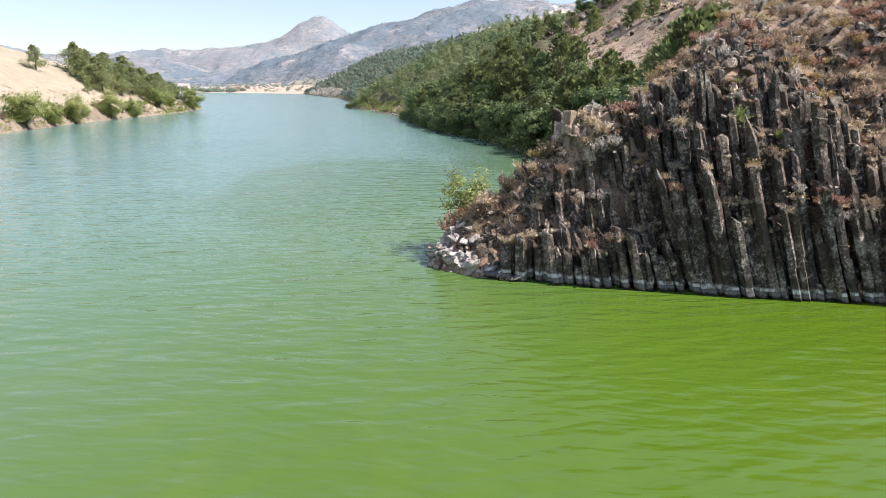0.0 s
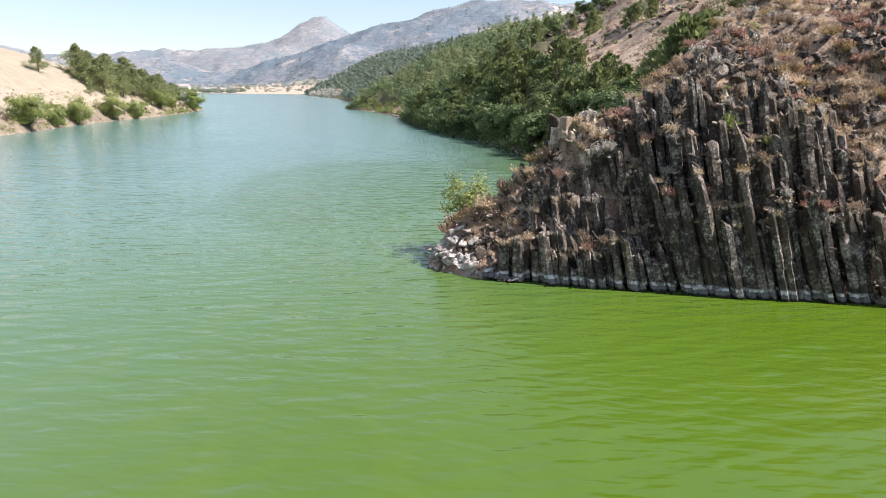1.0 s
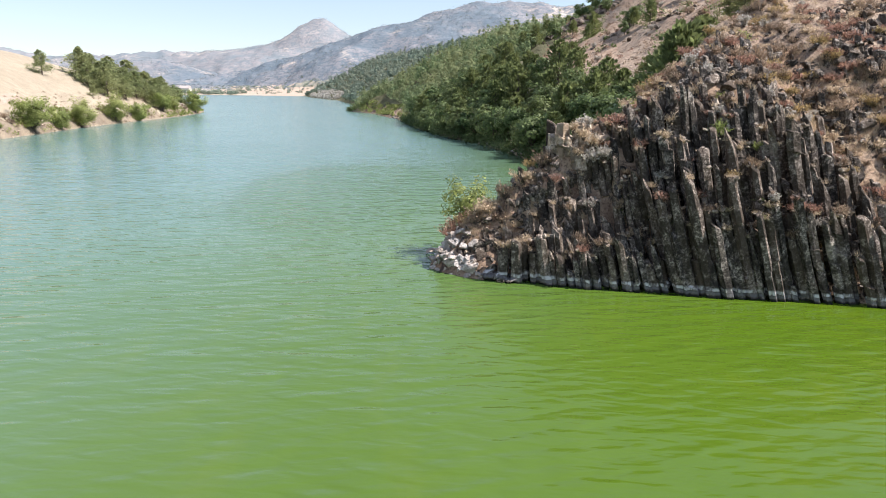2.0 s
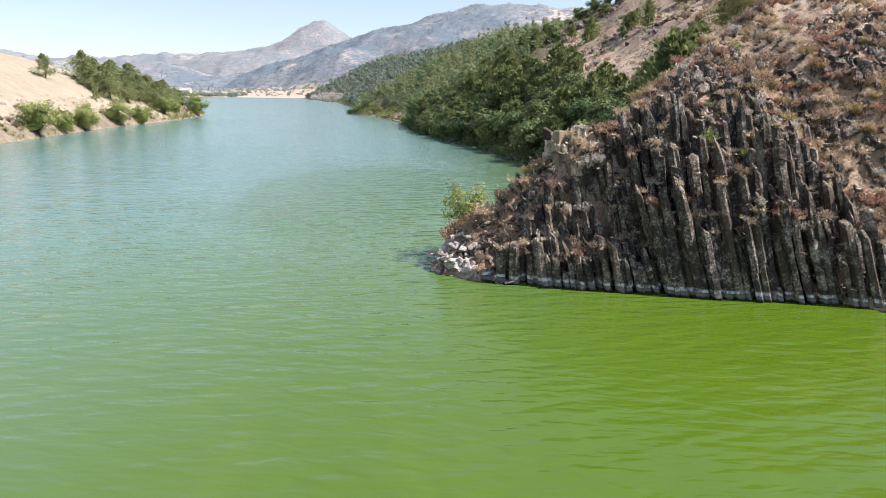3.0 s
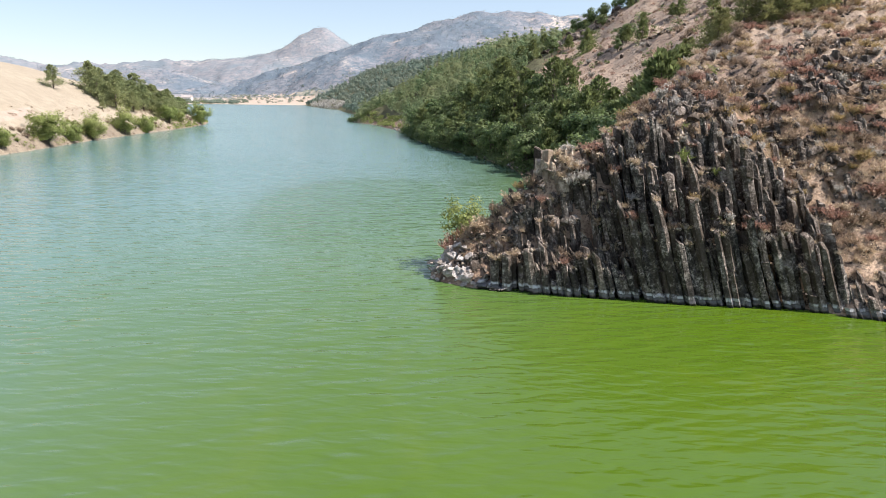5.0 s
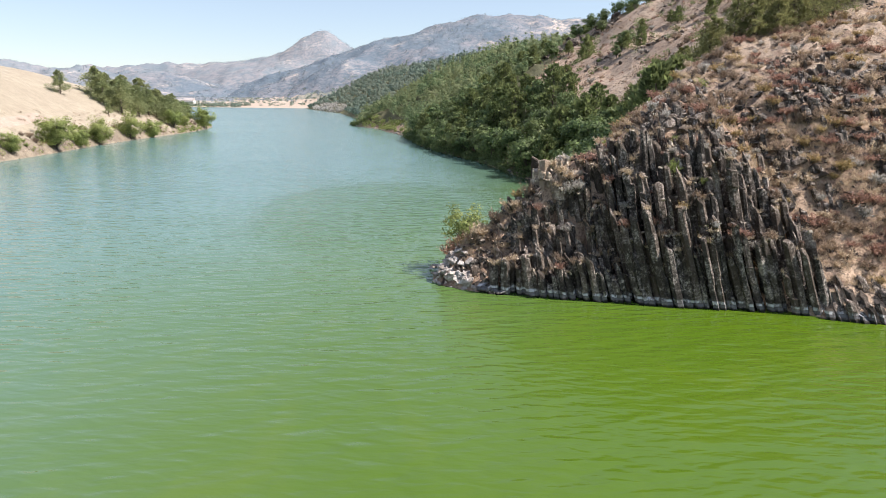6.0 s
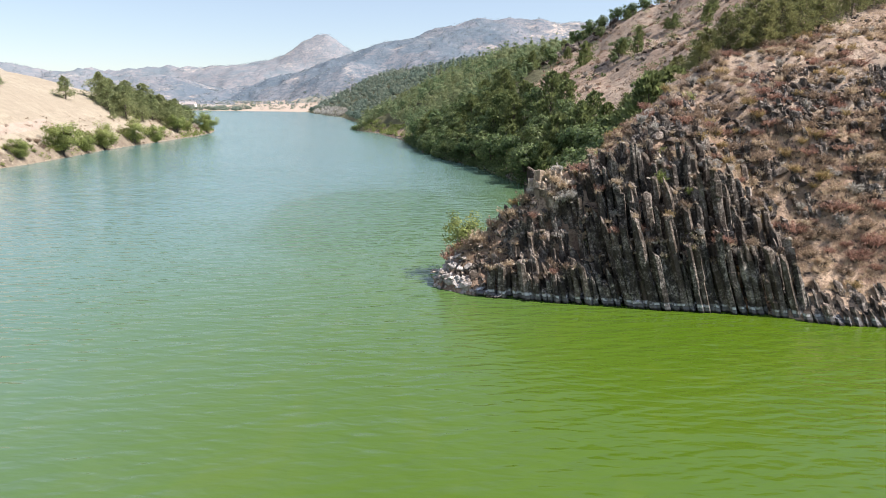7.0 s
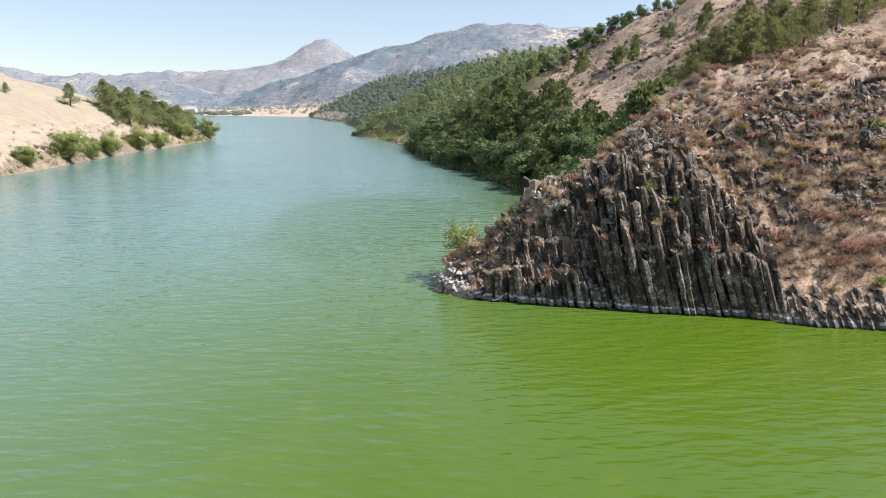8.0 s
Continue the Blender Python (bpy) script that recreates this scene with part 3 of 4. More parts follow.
for x, y, w, h, n in [(23.6, 41.2, 1.8, 1.2, 9), (27.3, 42.5, 2.2, 1.3, 10), (31.5, 45.5, 2.6, 1.2, 10), (25.2, 38.8, 1.3, 0.9, 7), (35.5, 41.5, 2.5, 1.6, 10), (30.2, 39.2, 1.6, 0.9, 8),
                      (22.3, 43.0, 2.0, 1.0, 9), (28.6, 49.0, 2.4, 0.8, 9), (33.5, 36.5, 1.6, 1.0, 7), (38.5, 47.0, 2.6, 1.3, 10), (26.6, 36.0, 1.2, 0.9, 6), (24.4, 35.0, 1.0, 0.9, 6),
                      (4.6, 36.6, 1.2, 0.9, 8), (6.6, 36.2, 1.4, 1.1, 9), (8.6, 37.0, 1.3, 1.1, 8), (3.8, 38.2, 1.2, 0.8, 7), (5.4, 38.6, 1.0, 1.0, 7), (17.0, 41.0, 2.2, 0.8, 9), (13.5, 40.0, 2.0, 0.8, 8), (37.5, 37.5, 2.0, 1.3, 8), (31.0, 42.2, 1.8, 1.0, 8), (10.5, 38.2, 1.6, 0.9, 8), (20.6, 45.5, 2.4, 0.7, 9)]:
    outcrop(x, y, w, h, n, "dark jagged basalt outcrop among dry shrubs")
for i in range(36):
    x, y = rng.uniform(27.5, 45), rng.uniform(36.5, 50)
    outcrop(x, y, rng.uniform(1.4, 3.0), rng.uniform(0.6, 1.2), int(rng.integers(5, 9)), "dark jagged basalt outcrop among dry shrubs")
for i in range(18):
    x = rng.uniform(9, 27)
    y = float(front_y(x)) + rng.uniform(5.8, 8.6)
    outcrop(x, y, rng.uniform(1.0, 2.0), rng.uniform(0.8, 1.35), int(rng.integers(4, 7)), "dark broken basalt on the brow of the cliff")
for i in range(10):
    x, y = rng.uniform(10, 28), rng.uniform(39, 46)
    outcrop(x, y, rng.uniform(1.2, 2.4), rng.uniform(0.5, 0.9), int(rng.integers(4, 7)), "low dark basalt outcrop above the cliff")
outcrop(7.7, 37.7, 1.1, 1.7, 6, "pale lichen-covered rock mass beside the pinnacle", LICHEN_ROCK)
for x, y, w, h, n in [(54, 232, 12, 5.0, 14), (31, 251, 9, 5.5, 12), (37, 233, 9, 4.5, 12), (62, 205, 14, 3.0, 12), (48, 150, 8, 2.5, 9), (70, 170, 12, 2.2, 10)]:
    outcrop(x, y, w, h * 0.8, n, "dark rock outcrop on the bare hillside", blocks=0.0)

spots = []
while len(spots) < 2600:
    x, y = rng.uniform(1, 60), rng.uniform(31, 75)
    z = height(x, y)
    if z > 0.6 and y - float(front_y(x)) > 1.0 and value_noise(x * 0.35, y * 0.35, 91) > 0.40:
        spots.append((x, y, z, 0.12 + 0.55 * rng.random() ** 2.5))
stone_field("rubble", spots, ROCK, "loose dark basalt stones over the dry slope")
spots = []
while len(spots) < 1100:
    y = rng.uniform(80, 280)
    x = rng.uniform(float(back_x(y)) + 15, 125)
    if value_noise(x * 0.07, y * 0.07, 55) > 0.5:
        spots.append((x, y, height(x, y), 0.25 + 1.3 * rng.random() ** 3))
stone_field("hillside_stones", spots, ROCK, "dark stones scattered over the bare hillside")
spots = []
while len(spots) < 420:
    y = rng.uniform(60, 320)
    x = float(back_x(y)) + rng.uniform(-0.4, 1.6)
    spots.append((x, y, max(0.0, height(x, y)) + 0.05, rng.uniform(0.4, 1.1)))
stone_field("shore_stones", spots, ROCK, "grey stones along the wooded shore")
spots = []
while len(spots) < 300:
    y = rng.uniform(95, 290)
    x = float(left_x(y)) - rng.uniform(-0.3, 1.5)
    spots.append((x, y, max(0.0, height(x, y)) + 0.03, rng.uniform(0.3, 0.9)))
stone_field("bank_stones", spots, LICHEN_ROCK, "pale stones along the meadow bank")


# ---- trees and shrubs ----
def tube(path, radii, sides=6):
    verts, faces = [], []
    path = [Vector(p) for p in path]
    for i, (p, r) in enumerate(zip(path, radii)):
        way = (path[min(i + 1, len(path) - 1)] - path[max(i - 1, 0)]).normalized()
        side = way.cross(Vector((0.3, 1, 0.1))).normalized()
        up = side.cross(way)
        for k in range(sides):
            a = k * 2 * math.pi / sides
            verts.append(tuple(p + (side * math.cos(a) + up * math.sin(a)) * r))
    for i in range(len(path) - 1):
        for k in range(sides):
            q = (k + 1) % sides
            faces.append((i * sides + k, i * sides + q, (i + 1) * sides + q, (i + 1) * sides + k))
    return verts, faces


def joined(pieces):
    verts, faces, n = [], [], 0
    for v, f in pieces:
        verts += list(v)
        faces += [tuple(i + n for i in one) for one in f]
        n += len(v)
    return verts, faces


def leaves(centres, spread, count, size, long=1.3, droop=0.0, rg=None, body=None):
    """Leaf quads scattered about the centres, facing out from them or from the body of the crown: (n, 4, 3)."""
    r = rg if rg is not None else rng
    centres, spread = np.asarray(centres, float), np.asarray(spread, float)
    n = len(centres) * count
    c, s = np.repeat(centres, count, 0), np.repeat(spread, count)[:, None]
    d = r.normal(size=(n, 3))
    d /= np.linalg.norm(d, axis=1, keepdims=True)
    p = c + d * s * r.uniform(0.25, 1.0, (n, 1)) ** 0.6 * np.array([1, 1, 0.75])
    nrm = d + r.normal(size=(n, 3)) * 0.8 + np.array([0, 0, 0.6])
    if body is not None:
        out = p - np.asarray(body, float)
        nrm = 1.5 * out / (np.linalg.norm(out, axis=1, keepdims=True) + 1e-6) + 0.7 * d + r.normal(size=(n, 3)) * 0.4
    nrm /= np.linalg.norm(nrm, axis=1, keepdims=True)
    a = np.cross(nrm, r.normal(size=(n, 3)) + np.array([0, 0, droop]))
    a /= np.linalg.norm(a, axis=1, keepdims=True) + 1e-9
    b = np.cross(nrm, a)
    w = size * r.uniform(0.6, 1.3, (n, 1))
    return np.stack([p - a * w * 0.5, p + b * w * 0.5 * long, p + a * w * 0.5, p - b * w * 0.5 * long], 1)


def limbs(trunk_h, girth, ends, rg, sides=6):
    """A trunk that forks into tapering limbs which reach for the clump centres."""
    top = Vector((rg.normal(0, 0.12), rg.normal(0, 0.12), trunk_h))
    pieces = [tube([(0, 0, -0.3), (0, 0, 0.1), tuple(top * 0.5), tuple(top)], [girth * 1.35, girth * 1.1, girth * 0.85, girth * 0.7], sides)]
    for e in ends:
        e = Vector(e)
        mid = top.lerp(e, 0.5) + Vector((rg.normal(0, 0.15), rg.normal(0, 0.15), 0.12 * (e - top).length))
        start = top * rg.uniform(0.6, 1.0)
        pieces.append(tube([tuple(start), tuple(mid), tuple(e)], [girth * 0.5, girth * 0.3, girth * 0.08], 5))
    return pieces


def broadleaf(name, seed, tall, wide, clumps, count, leaf, material, bare=0.25, label="", category="tree", low=0.22, branches=False):
    r = np.random.default_rng(seed)
    thing = tagged(new(name), label, category)
    centres = []
    for i in range(clumps):
        d = r.normal(size=3)
        d /= np.linalg.norm(d)
        k = r.uniform(0.08, 1.0) ** 0.5
        lump = 1 + 0.45 * (value_noise(d[0] * 1.6 + 9, d[1] * 1.6 + d[2] * 2 + seed, seed) - 0.5)
        centres.append((d[0] * wide * 0.5 * k * lump, d[1] * wide * 0.5 * k * lump, tall * (0.5 + low / 2) + d[2] * tall * (0.5 - low / 2) * 0.92 * k * lump))
    centres = np.array(centres)
    size = wide * r.uniform(0.12, 0.20, clumps)
    pieces = limbs(tall * bare, tall * 0.028, centres[:: max(1, clumps // 8)], r)
    if branches:
        for k, (v, f) in enumerate(pieces):
            part("branch" if k else "trunk", v, f, BARK, thing)
    else:
        v, f = joined(pieces)
        part("trunk", v, f, BARK, thing)
    quads("crown", leaves(centres, size, count, leaf, 1.3, 0, r, (0, 0, tall * 0.42)), material, thing)
    return thing


def conifer(name, seed, tall, wide, tiers, count, leaf, material, label="", category="tree", ragged=0.25, blunt=0.0, lift=0.8):
    r = np.random.default_rng(seed)
    thing = tagged(new(name), label, category)
    centres, size = [], []
    pieces = [tube([(0, 0, -0.3), (0.03 * tall * r.normal(), 0, tall * 0.5), (0, 0, tall * 0.95)], [tall * 0.028, tall * 0.016, 0.02])]
    for i in range(tiers):
        u = (i + r.uniform(0, 0.8)) / tiers
        z = tall * (0.10 + 0.88 * u)
        reach = wide * 0.5 * ((1 - u) ** (0.8 - 0.45 * blunt) + 0.06) * r.uniform(1 - ragged, 1 + ragged)
        a = i * 2.4 + r.uniform(-0.5, 0.5)
        for k in (1.0, 0.55):
            p = (math.cos(a) * reach * k, math.sin(a) * reach * k, z + reach * 0.12 * k)
            centres.append(p)
            size.append(max(0.16, reach * 0.42) * r.uniform(0.8, 1.2))
        pieces.append(tube([(0, 0, z - reach * 0.1), centres[-2]], [tall * 0.007, 0.015], 4))
    v, f = joined(pieces)
    part("trunk", v, f, BARK, thing)
    c, s = np.repeat(np.array(centres), count, 0), np.repeat(np.array(size), count)[:, None]
    d = r.normal(size=c.shape)
    d /= np.linalg.norm(d, axis=1, keepdims=True)
    at = c + d * s * r.uniform(0.1, 1.0, (len(c), 1)) * (1, 1, 0.8)
    out = c * (1, 1, 0) / (np.linalg.norm(c[:, :2], axis=1, keepdims=True) + 0.2)
    way = out * 0.6 + d * 0.5 + r.normal(0, 0.3, c.shape) + (0, 0, lift)
    way /= np.linalg.norm(way, axis=1, keepdims=True)
    tip = at + way * leaf * r.uniform(0.7, 1.5, (len(c), 1))
    side = np.cross(way, r.normal(size=c.shape))
    side *= leaf * 0.36 / (np.linalg.norm(side, axis=1, keepdims=True) + 1e-9)
    quads("crown", np.stack([at, (at + tip) / 2 + side, tip, (at + tip) / 2 - side], 1), material, thing)
    return thing


def bush(name, seed, tall, wide, count, leaf, material, label, twig=180, long=2.0):
    """A feathery dry shrub: woody base, fine twigs and small leaves."""
    r = np.random.default_rng(seed)
    thing = tagged(new(name), label, "shrub")
    pieces, ends = [], []
    for i in range(11):
        a, k = r.uniform(0, 6.28), r.uniform(0.1, 1) ** 0.6
        e = np.array([math.cos(a) * wide * 0.40 * k, math.sin(a) * wide * 0.40 * k, tall * r.uniform(0.35, 0.75) * (1.1 - 0.45 * k)])
        pieces.append(tube([(0, 0, -0.1), tuple(e * (0.45, 0.45, 0.6)), tuple(e)], [0.03, 0.018, 0.006], 4))
        ends.append(e)
    v, f = joined(pieces)
    tagged(part("branchwork", v, f, BARK, thing), kind="stuff")
    ends = np.array(ends)
    at = ends[r.integers(0, len(ends), twig)] * r.uniform(0.4, 1.0, (twig, 1))
    way = at * (1.0, 1.0, 0.5) / wide + r.normal(0, 0.45, (twig, 3)) + (0, 0, 0.75)
    way /= np.linalg.norm(way, axis=1, keepdims=True)
    tip = at + way * tall * r.uniform(0.22, 0.5, (twig, 1))
    side = np.cross(way, r.normal(size=(twig, 3)))
    side *= 0.016 / (np.linalg.norm(side, axis=1, keepdims=True) + 1e-9)
    sticks = np.stack([at - side, at + side, tip + side * 0.5, tip - side * 0.5], 1)
    tufty = leaves(np.concatenate([tip[: twig // 3], at[: twig // 6]]), np.full(twig // 3 + twig // 6, wide * 0.10), max(1, count // 8), leaf, long, 0, r)
    quads("foliage", np.concatenate([sticks, tufty]), material, thing)
    return thing


class Kind:
    """Variants of one plant; the first planting uses the variant itself, later ones copy it."""

    def __init__(self, variants, group):
        self.fresh, self.all, self.group = list(variants), list(variants), group
        for v in variants:
            v["group"] = group

    def plant(self, x, y, scale=1.0, sink=0.05, z=None, stretch=1.0, label=""):
        z = height(x, y) if z is None else z
        turn = Matrix.Rotation(rng.uniform(0, 6.28), 4, "Z")
        size = Vector((scale, scale, scale * stretch))
        if self.fresh:
            ob = self.fresh.pop(0)
            ob.matrix_basis = Matrix.Translation((x, y, z - sink)) @ turn @ Matrix.Diagonal((*size, 1))
        else:
            src = self.all[int(rng.integers(len(self.all)))]
            ob = copy_thing(src, Matrix.Translation((x, y, z - sink)) @ turn @ Matrix.Diagonal((*(a / b for a, b in zip(size, src.scale)), 1)))
        if label:
            ob["label"] = label
        return ob


oaks = Kind([broadleaf("oak_tree", 200 + i, 6.2 + 0.5 * (i % 3), 6.0 + 0.6 * (i % 2), 42, 46, 0.31, OAK, 0.22, "dense dark green oak tree on the wooded slope", low=0.12) for i in range(5)], "oaks on the right bank")
far_oaks = Kind([broadleaf("oak_tree", 250 + i, 6.4 + 0.5 * (i % 3), 6.2 + 0.6 * (i % 2), 38, 36, 0.43, OAK, 0.22, "dense dark green oak tree on the wooded slope", low=0.12) for i in range(4)], "oaks on the right bank")
brow_junipers = Kind([conifer("juniper_tree", 330 + i, 6.0 + 0.6 * (i % 2), 3.8, 34, 100, 0.19, OLIVE, "feathery olive green juniper behind the rocky brow", ragged=0.45, blunt=0.8) for i in range(3)], "junipers on the hillside")
junipers = Kind([conifer("juniper_tree", 300 + i, 6.0 + 0.6 * (i % 2), 3.6, 32, 23, 0.44, JUNIPER, "olive green juniper tree on the hillside", ragged=0.4, blunt=0.8) for i in range(4)], "junipers on the hillside")
pines = Kind([conifer("pine_tree", 400 + i, 12.0, 9.0, 46, 38, 0.48, PINE, "tall dark green conifer on the meadow bank", ragged=0.5, blunt=0.1, lift=0.35) for i in range(3)], "conifers on the meadow bank")
willows = Kind([broadleaf("willow_tree", 500 + i, 8.6, 8.2, 60, 100, 0.25, WILLOW, 0.14, "bushy light green willow at the water's edge", low=0.04) for i in range(3)], "willows at the water")

sages = Kind([bush("sagebrush", 600 + i, 0.9, 1.2, 26, 0.075, SAGE, "pale grey sagebrush on the dry slope") for i in range(3)], "shrubs on the slope")
rusts = Kind([bush("rusty_shrub", 620 + i, 1.0, 1.6, 22, 0.075, RUST, "rusty red dry shrub on the slope") for i in range(3)], "shrubs on the slope")
browns = Kind([bush("brown_shrub", 640 + i, 1.0, 1.7, 22, 0.075, BROWN, "brown twiggy dry shrub on the slope") for i in range(3)], "shrubs on the slope")
tans = Kind([bush("tan_shrub", 670 + i, 0.9, 1.5, 22, 0.075, STRAW, "pale tan dry shrub on the slope") for i in range(3)], "shrubs on the slope")
golds = Kind([bush("golden_shrub", 660 + i, 0.9, 1.3, 22, 0.075, GOLD, "golden yellow dry shrub on the slope") for i in range(2)], "shrubs on the slope")
greens = Kind([bush("green_shrub", 680 + i, 1.2, 1.5, 30, 0.085, WILLOW, "fresh yellow-green shrub among the rocks") for i in range(2)], "shrubs on the slope")

# wooded right bank
rng = np.random.default_rng(21)
taken = {}


def free_spot(x, y, gap):
    """Whether nothing stands within the gap (under 8 m); if so, the place is taken."""
    i, j = int(x // 8), int(y // 8)
    for a in (i - 1, i, i + 1):
        for b in (j - 1, j, j + 1):
            for p, q in taken.get((a, b), ()):
                if math.hypot(p - x, q - y) < gap:
                    return False
    taken.setdefault((i, j), []).append((x, y))
    return True


def wood_depth(y):
    return float(np.interp(y, [58, 75, 100, 150, 185, 230, 300, 400, 900], [6, 11, 13, 18, 23, 38, 92, 140, 170]))


many = 0
for i in range(6000):
    y = rng.uniform(60, 205)
    d = rng.random() * wood_depth(y)
    x = float(back_x(y)) + 0.5 + d * 1.12
    edge = d / wood_depth(y)
    if edge > 0.75 and rng.random() < 0.5:
        continue
    if many < 250 and free_spot(x, y, 3.9 + 1.0 * edge):
        many += 1
        if rng.random() < 0.24 + 0.55 * edge**2:
            junipers.plant(x, y, rng.uniform(0.8, 1.5), 0.2)
        else:
            (oaks if y < 128 else far_oaks).plant(x, y, rng.uniform(0.8, 1.35), 0.3, stretch=rng.uniform(0.8, 1.1))
for x, y, s in [(21.5, 90, 1.1), (24.5, 97, 1.0), (20, 101, 1.0), (26, 92, 0.7)]:
    oaks.plant(x, y, s)
# junipers behind the near brow and over the bare upper slope
for x, y, s in [(30.7, 90, 1.2), (33, 95, 1.25), (28, 86, 0.9), (36, 96, 1.2), (37.7, 88, 1.45), (39.5, 92, 1.2), (29, 97, 1.0), (29.0, 56.5, 0.75), (31.5, 57.0, 0.8), (34.0, 58.5, 0.85), (36.5, 60.0, 0.8), (27.5, 57.0, 0.6), (39.5, 61.5, 0.75), (42.5, 66.5, 0.8), (45.5, 66.0, 0.75),
                (49.6, 69.0, 0.8), (53.0, 71.0, 0.8), (26.0, 59.0, 0.6), (33.0, 62.0, 0.8), (38.0, 66.0, 0.85)]:
    brow_junipers.plant(x, y, s)
for x, y, s in [(37.8, 186.6, 1.15), (36.0, 183.0, 0.75), (43.4, 163.2, 0.7), (67.3, 166.0, 0.8), (59.3, 171.1, 0.7), (37.8, 221.2, 0.8), (24.8, 160.9, 0.8), (26.0, 150.0, 0.9), (46, 158, 0.8), (52, 180, 0.6), (58.0, 173.3, 0.6), (64.1, 160.3, 0.8)]:
    junipers.plant(x, y, s)
for x, y, s in [(43.1, 166.1, 0.75), (45.5, 168.0, 0.6), (40.5, 160.0, 0.5)]:
    far_oaks.plant(x, y, s)
for x, y, s in [(66, 228, 0.8), (62, 232, 0.8), (58, 236, 0.9), (53, 236, 0.8), (49, 240, 0.95), (44, 242, 0.85), (70, 222, 0.8), (73, 219, 0.7), (76, 214, 0.9), (80, 206, 0.8), (60, 226, 0.7), (51, 230, 0.7)]:
    (junipers if rng.random() < 0.5 else far_oaks).plant(x, y, s)
for i in range(26):
    y = rng.uniform(215, 300)
    x = float(back_x(y)) + wood_depth(y) * rng.uniform(1.0, 1.5)
    (junipers if rng.random() < 0.6 else far_oaks).plant(x, y, rng.uniform(0.7, 1.2))
for i in range(40):
    x, y = rng.uniform(30, 90), rng.uniform(85, 190)
    if x > back_x(y) + wood_depth(y) * 1.15:
        (browns if rng.random() < 0.5 else sages).plant(x, y, rng.uniform(1.2, 2.2))


def woods(name, ys, ye, number, gap, count, leaf, material, label):
    """Trees too far off to tell apart, as one object."""
    all_q = []
    tries = 0
    while len(all_q) < number and tries < number * 12:
        tries += 1
        y = rng.uniform(ys, ye)
        d = rng.uniform(0, 1) * wood_depth(y) * 1.25
        x = float(back_x(y)) + 1.5 + d
        if d < 8 and 222 < y < 305 or d < 13 and 590 < y < 800:
            continue
        if d > wood_depth(y) * 0.85 and rng.random() < 0.6 or not free_spot(x, y, gap):
            continue
        z = height(x, y)
        if z > 140:
            continue
        if rng.random() < 0.3:
            tall, wide = rng.uniform(6.0, 11.0), rng.uniform(2.8, 4.6)
            u = (np.arange(7) + rng.uniform(0, 1, 7)) / 7
            turn, reach = rng.uniform(0, 6.28, 7), wide * 0.32 * (1 - u)
            c = np.stack([x + np.cos(turn) * reach, y + np.sin(turn) * reach, z + tall * (0.12 + 0.82 * u)], 1)
            all_q.append(leaves(c, wide * (0.38 - 0.16 * u), count, leaf * 0.85, body=(x, y, z + tall * 0.35)))
        else:
            tall, wide = rng.uniform(3.5, 8.0), rng.uniform(4.5, 9.0)
            c = rng.normal(size=(7, 3))
            c /= np.linalg.norm(c, axis=1, keepdims=True)
            c = c * (wide * 0.34, wide * 0.34, tall * 0.3) + (x, y, z + tall * 0.52)
            all_q.append(leaves(c, np.full(7, wide * rng.uniform(0.20, 0.28)), count, leaf, body=(x, y, z + tall * 0.4)))
    ob = quads(name, np.concatenate(all_q), material)
    return tagged(ob, label, "woods", kind="stuff")


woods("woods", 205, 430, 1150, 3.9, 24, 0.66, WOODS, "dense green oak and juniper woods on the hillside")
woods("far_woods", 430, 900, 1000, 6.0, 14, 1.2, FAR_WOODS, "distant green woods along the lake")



def scrub(name, xs, ys, number, size, count, leaf, material, label, low=1.0, ok=None, tries=3):
    """Low bushes too far off to tell apart, as one object."""
    x, y = rng.uniform(*xs, number * tries), rng.uniform(*ys, number * tries)
    z = land(x, y)
    keep = (z > low) & (ok(x, y) if ok else True)
    x, y, z = x[keep][:number], y[keep][:number], z[keep][:number]
    r = rng.uniform(*size, len(x))
    z = np.maximum(z, 0.1)
    c = np.stack([x, y, z + r * 0.45], 1)
    ob = quads(name, leaves(c, r, count, leaf), material)
    return tagged(ob, label, "scrub", kind="stuff")


upper = lambda x, y: (x > back_x(y) + np.interp(y, [58, 100, 150, 185, 230, 300], [6, 16, 25, 34, 58, 105])) & (y - front_y(x) > 24)
scrub("hillside_scrub", (15, 130), (60, 290), 2300, (0.35, 1.1), 20, 0.30, BROWN, "brown dry scrub over the bare hillside", 3.0, upper, 6)
scrub("hillside_sage", (15, 130), (60, 290), 450, (0.4, 1.0), 22, 0.28, RUST, "rusty dry scrub over the bare hillside", 3.0, upper, 6)
scrub("hillside_bushes", (15, 130), (80, 290), 230, (0.8, 1.8), 40, 0.36, JUNIPER, "olive bushes over the bare hillside", 3.0, upper)
scrub("shore_bushes", (-66, 20), (60, 340), 460, (1.0, 2.3), 60, 0.34, OAK, "low green bushes overhanging the wooded shore", -0.6, lambda x, y: (x - back_x(y) < 2.2) & (x > back_x(y) - 1.0) & ((y < 225) | (y > 305)), 40)
scrub("spit_bushes", (-60, -12), (222, 312), 110, (0.9, 2.0), 50, 0.42, WILLOW, "yellow-green bushes on a low spit", 0.1, lambda x, y: x - back_x(y) < 7, 10)
scrub("grey_willows", (-196, -120), (600, 800), 45, (3.0, 5.5), 60, 1.1, SAGE, "grey-green willows on the far point", 0.1, lambda x, y: x - back_x(y) < 12, 10)
scrub("bank_bushes", (-128, -90), (95, 292), 260, (0.5, 1.3), 46, 0.24, WILLOW, "low green bushes along the edge of the meadow bank", 0.1, lambda x, y: left_x(y) - x < 2.6)
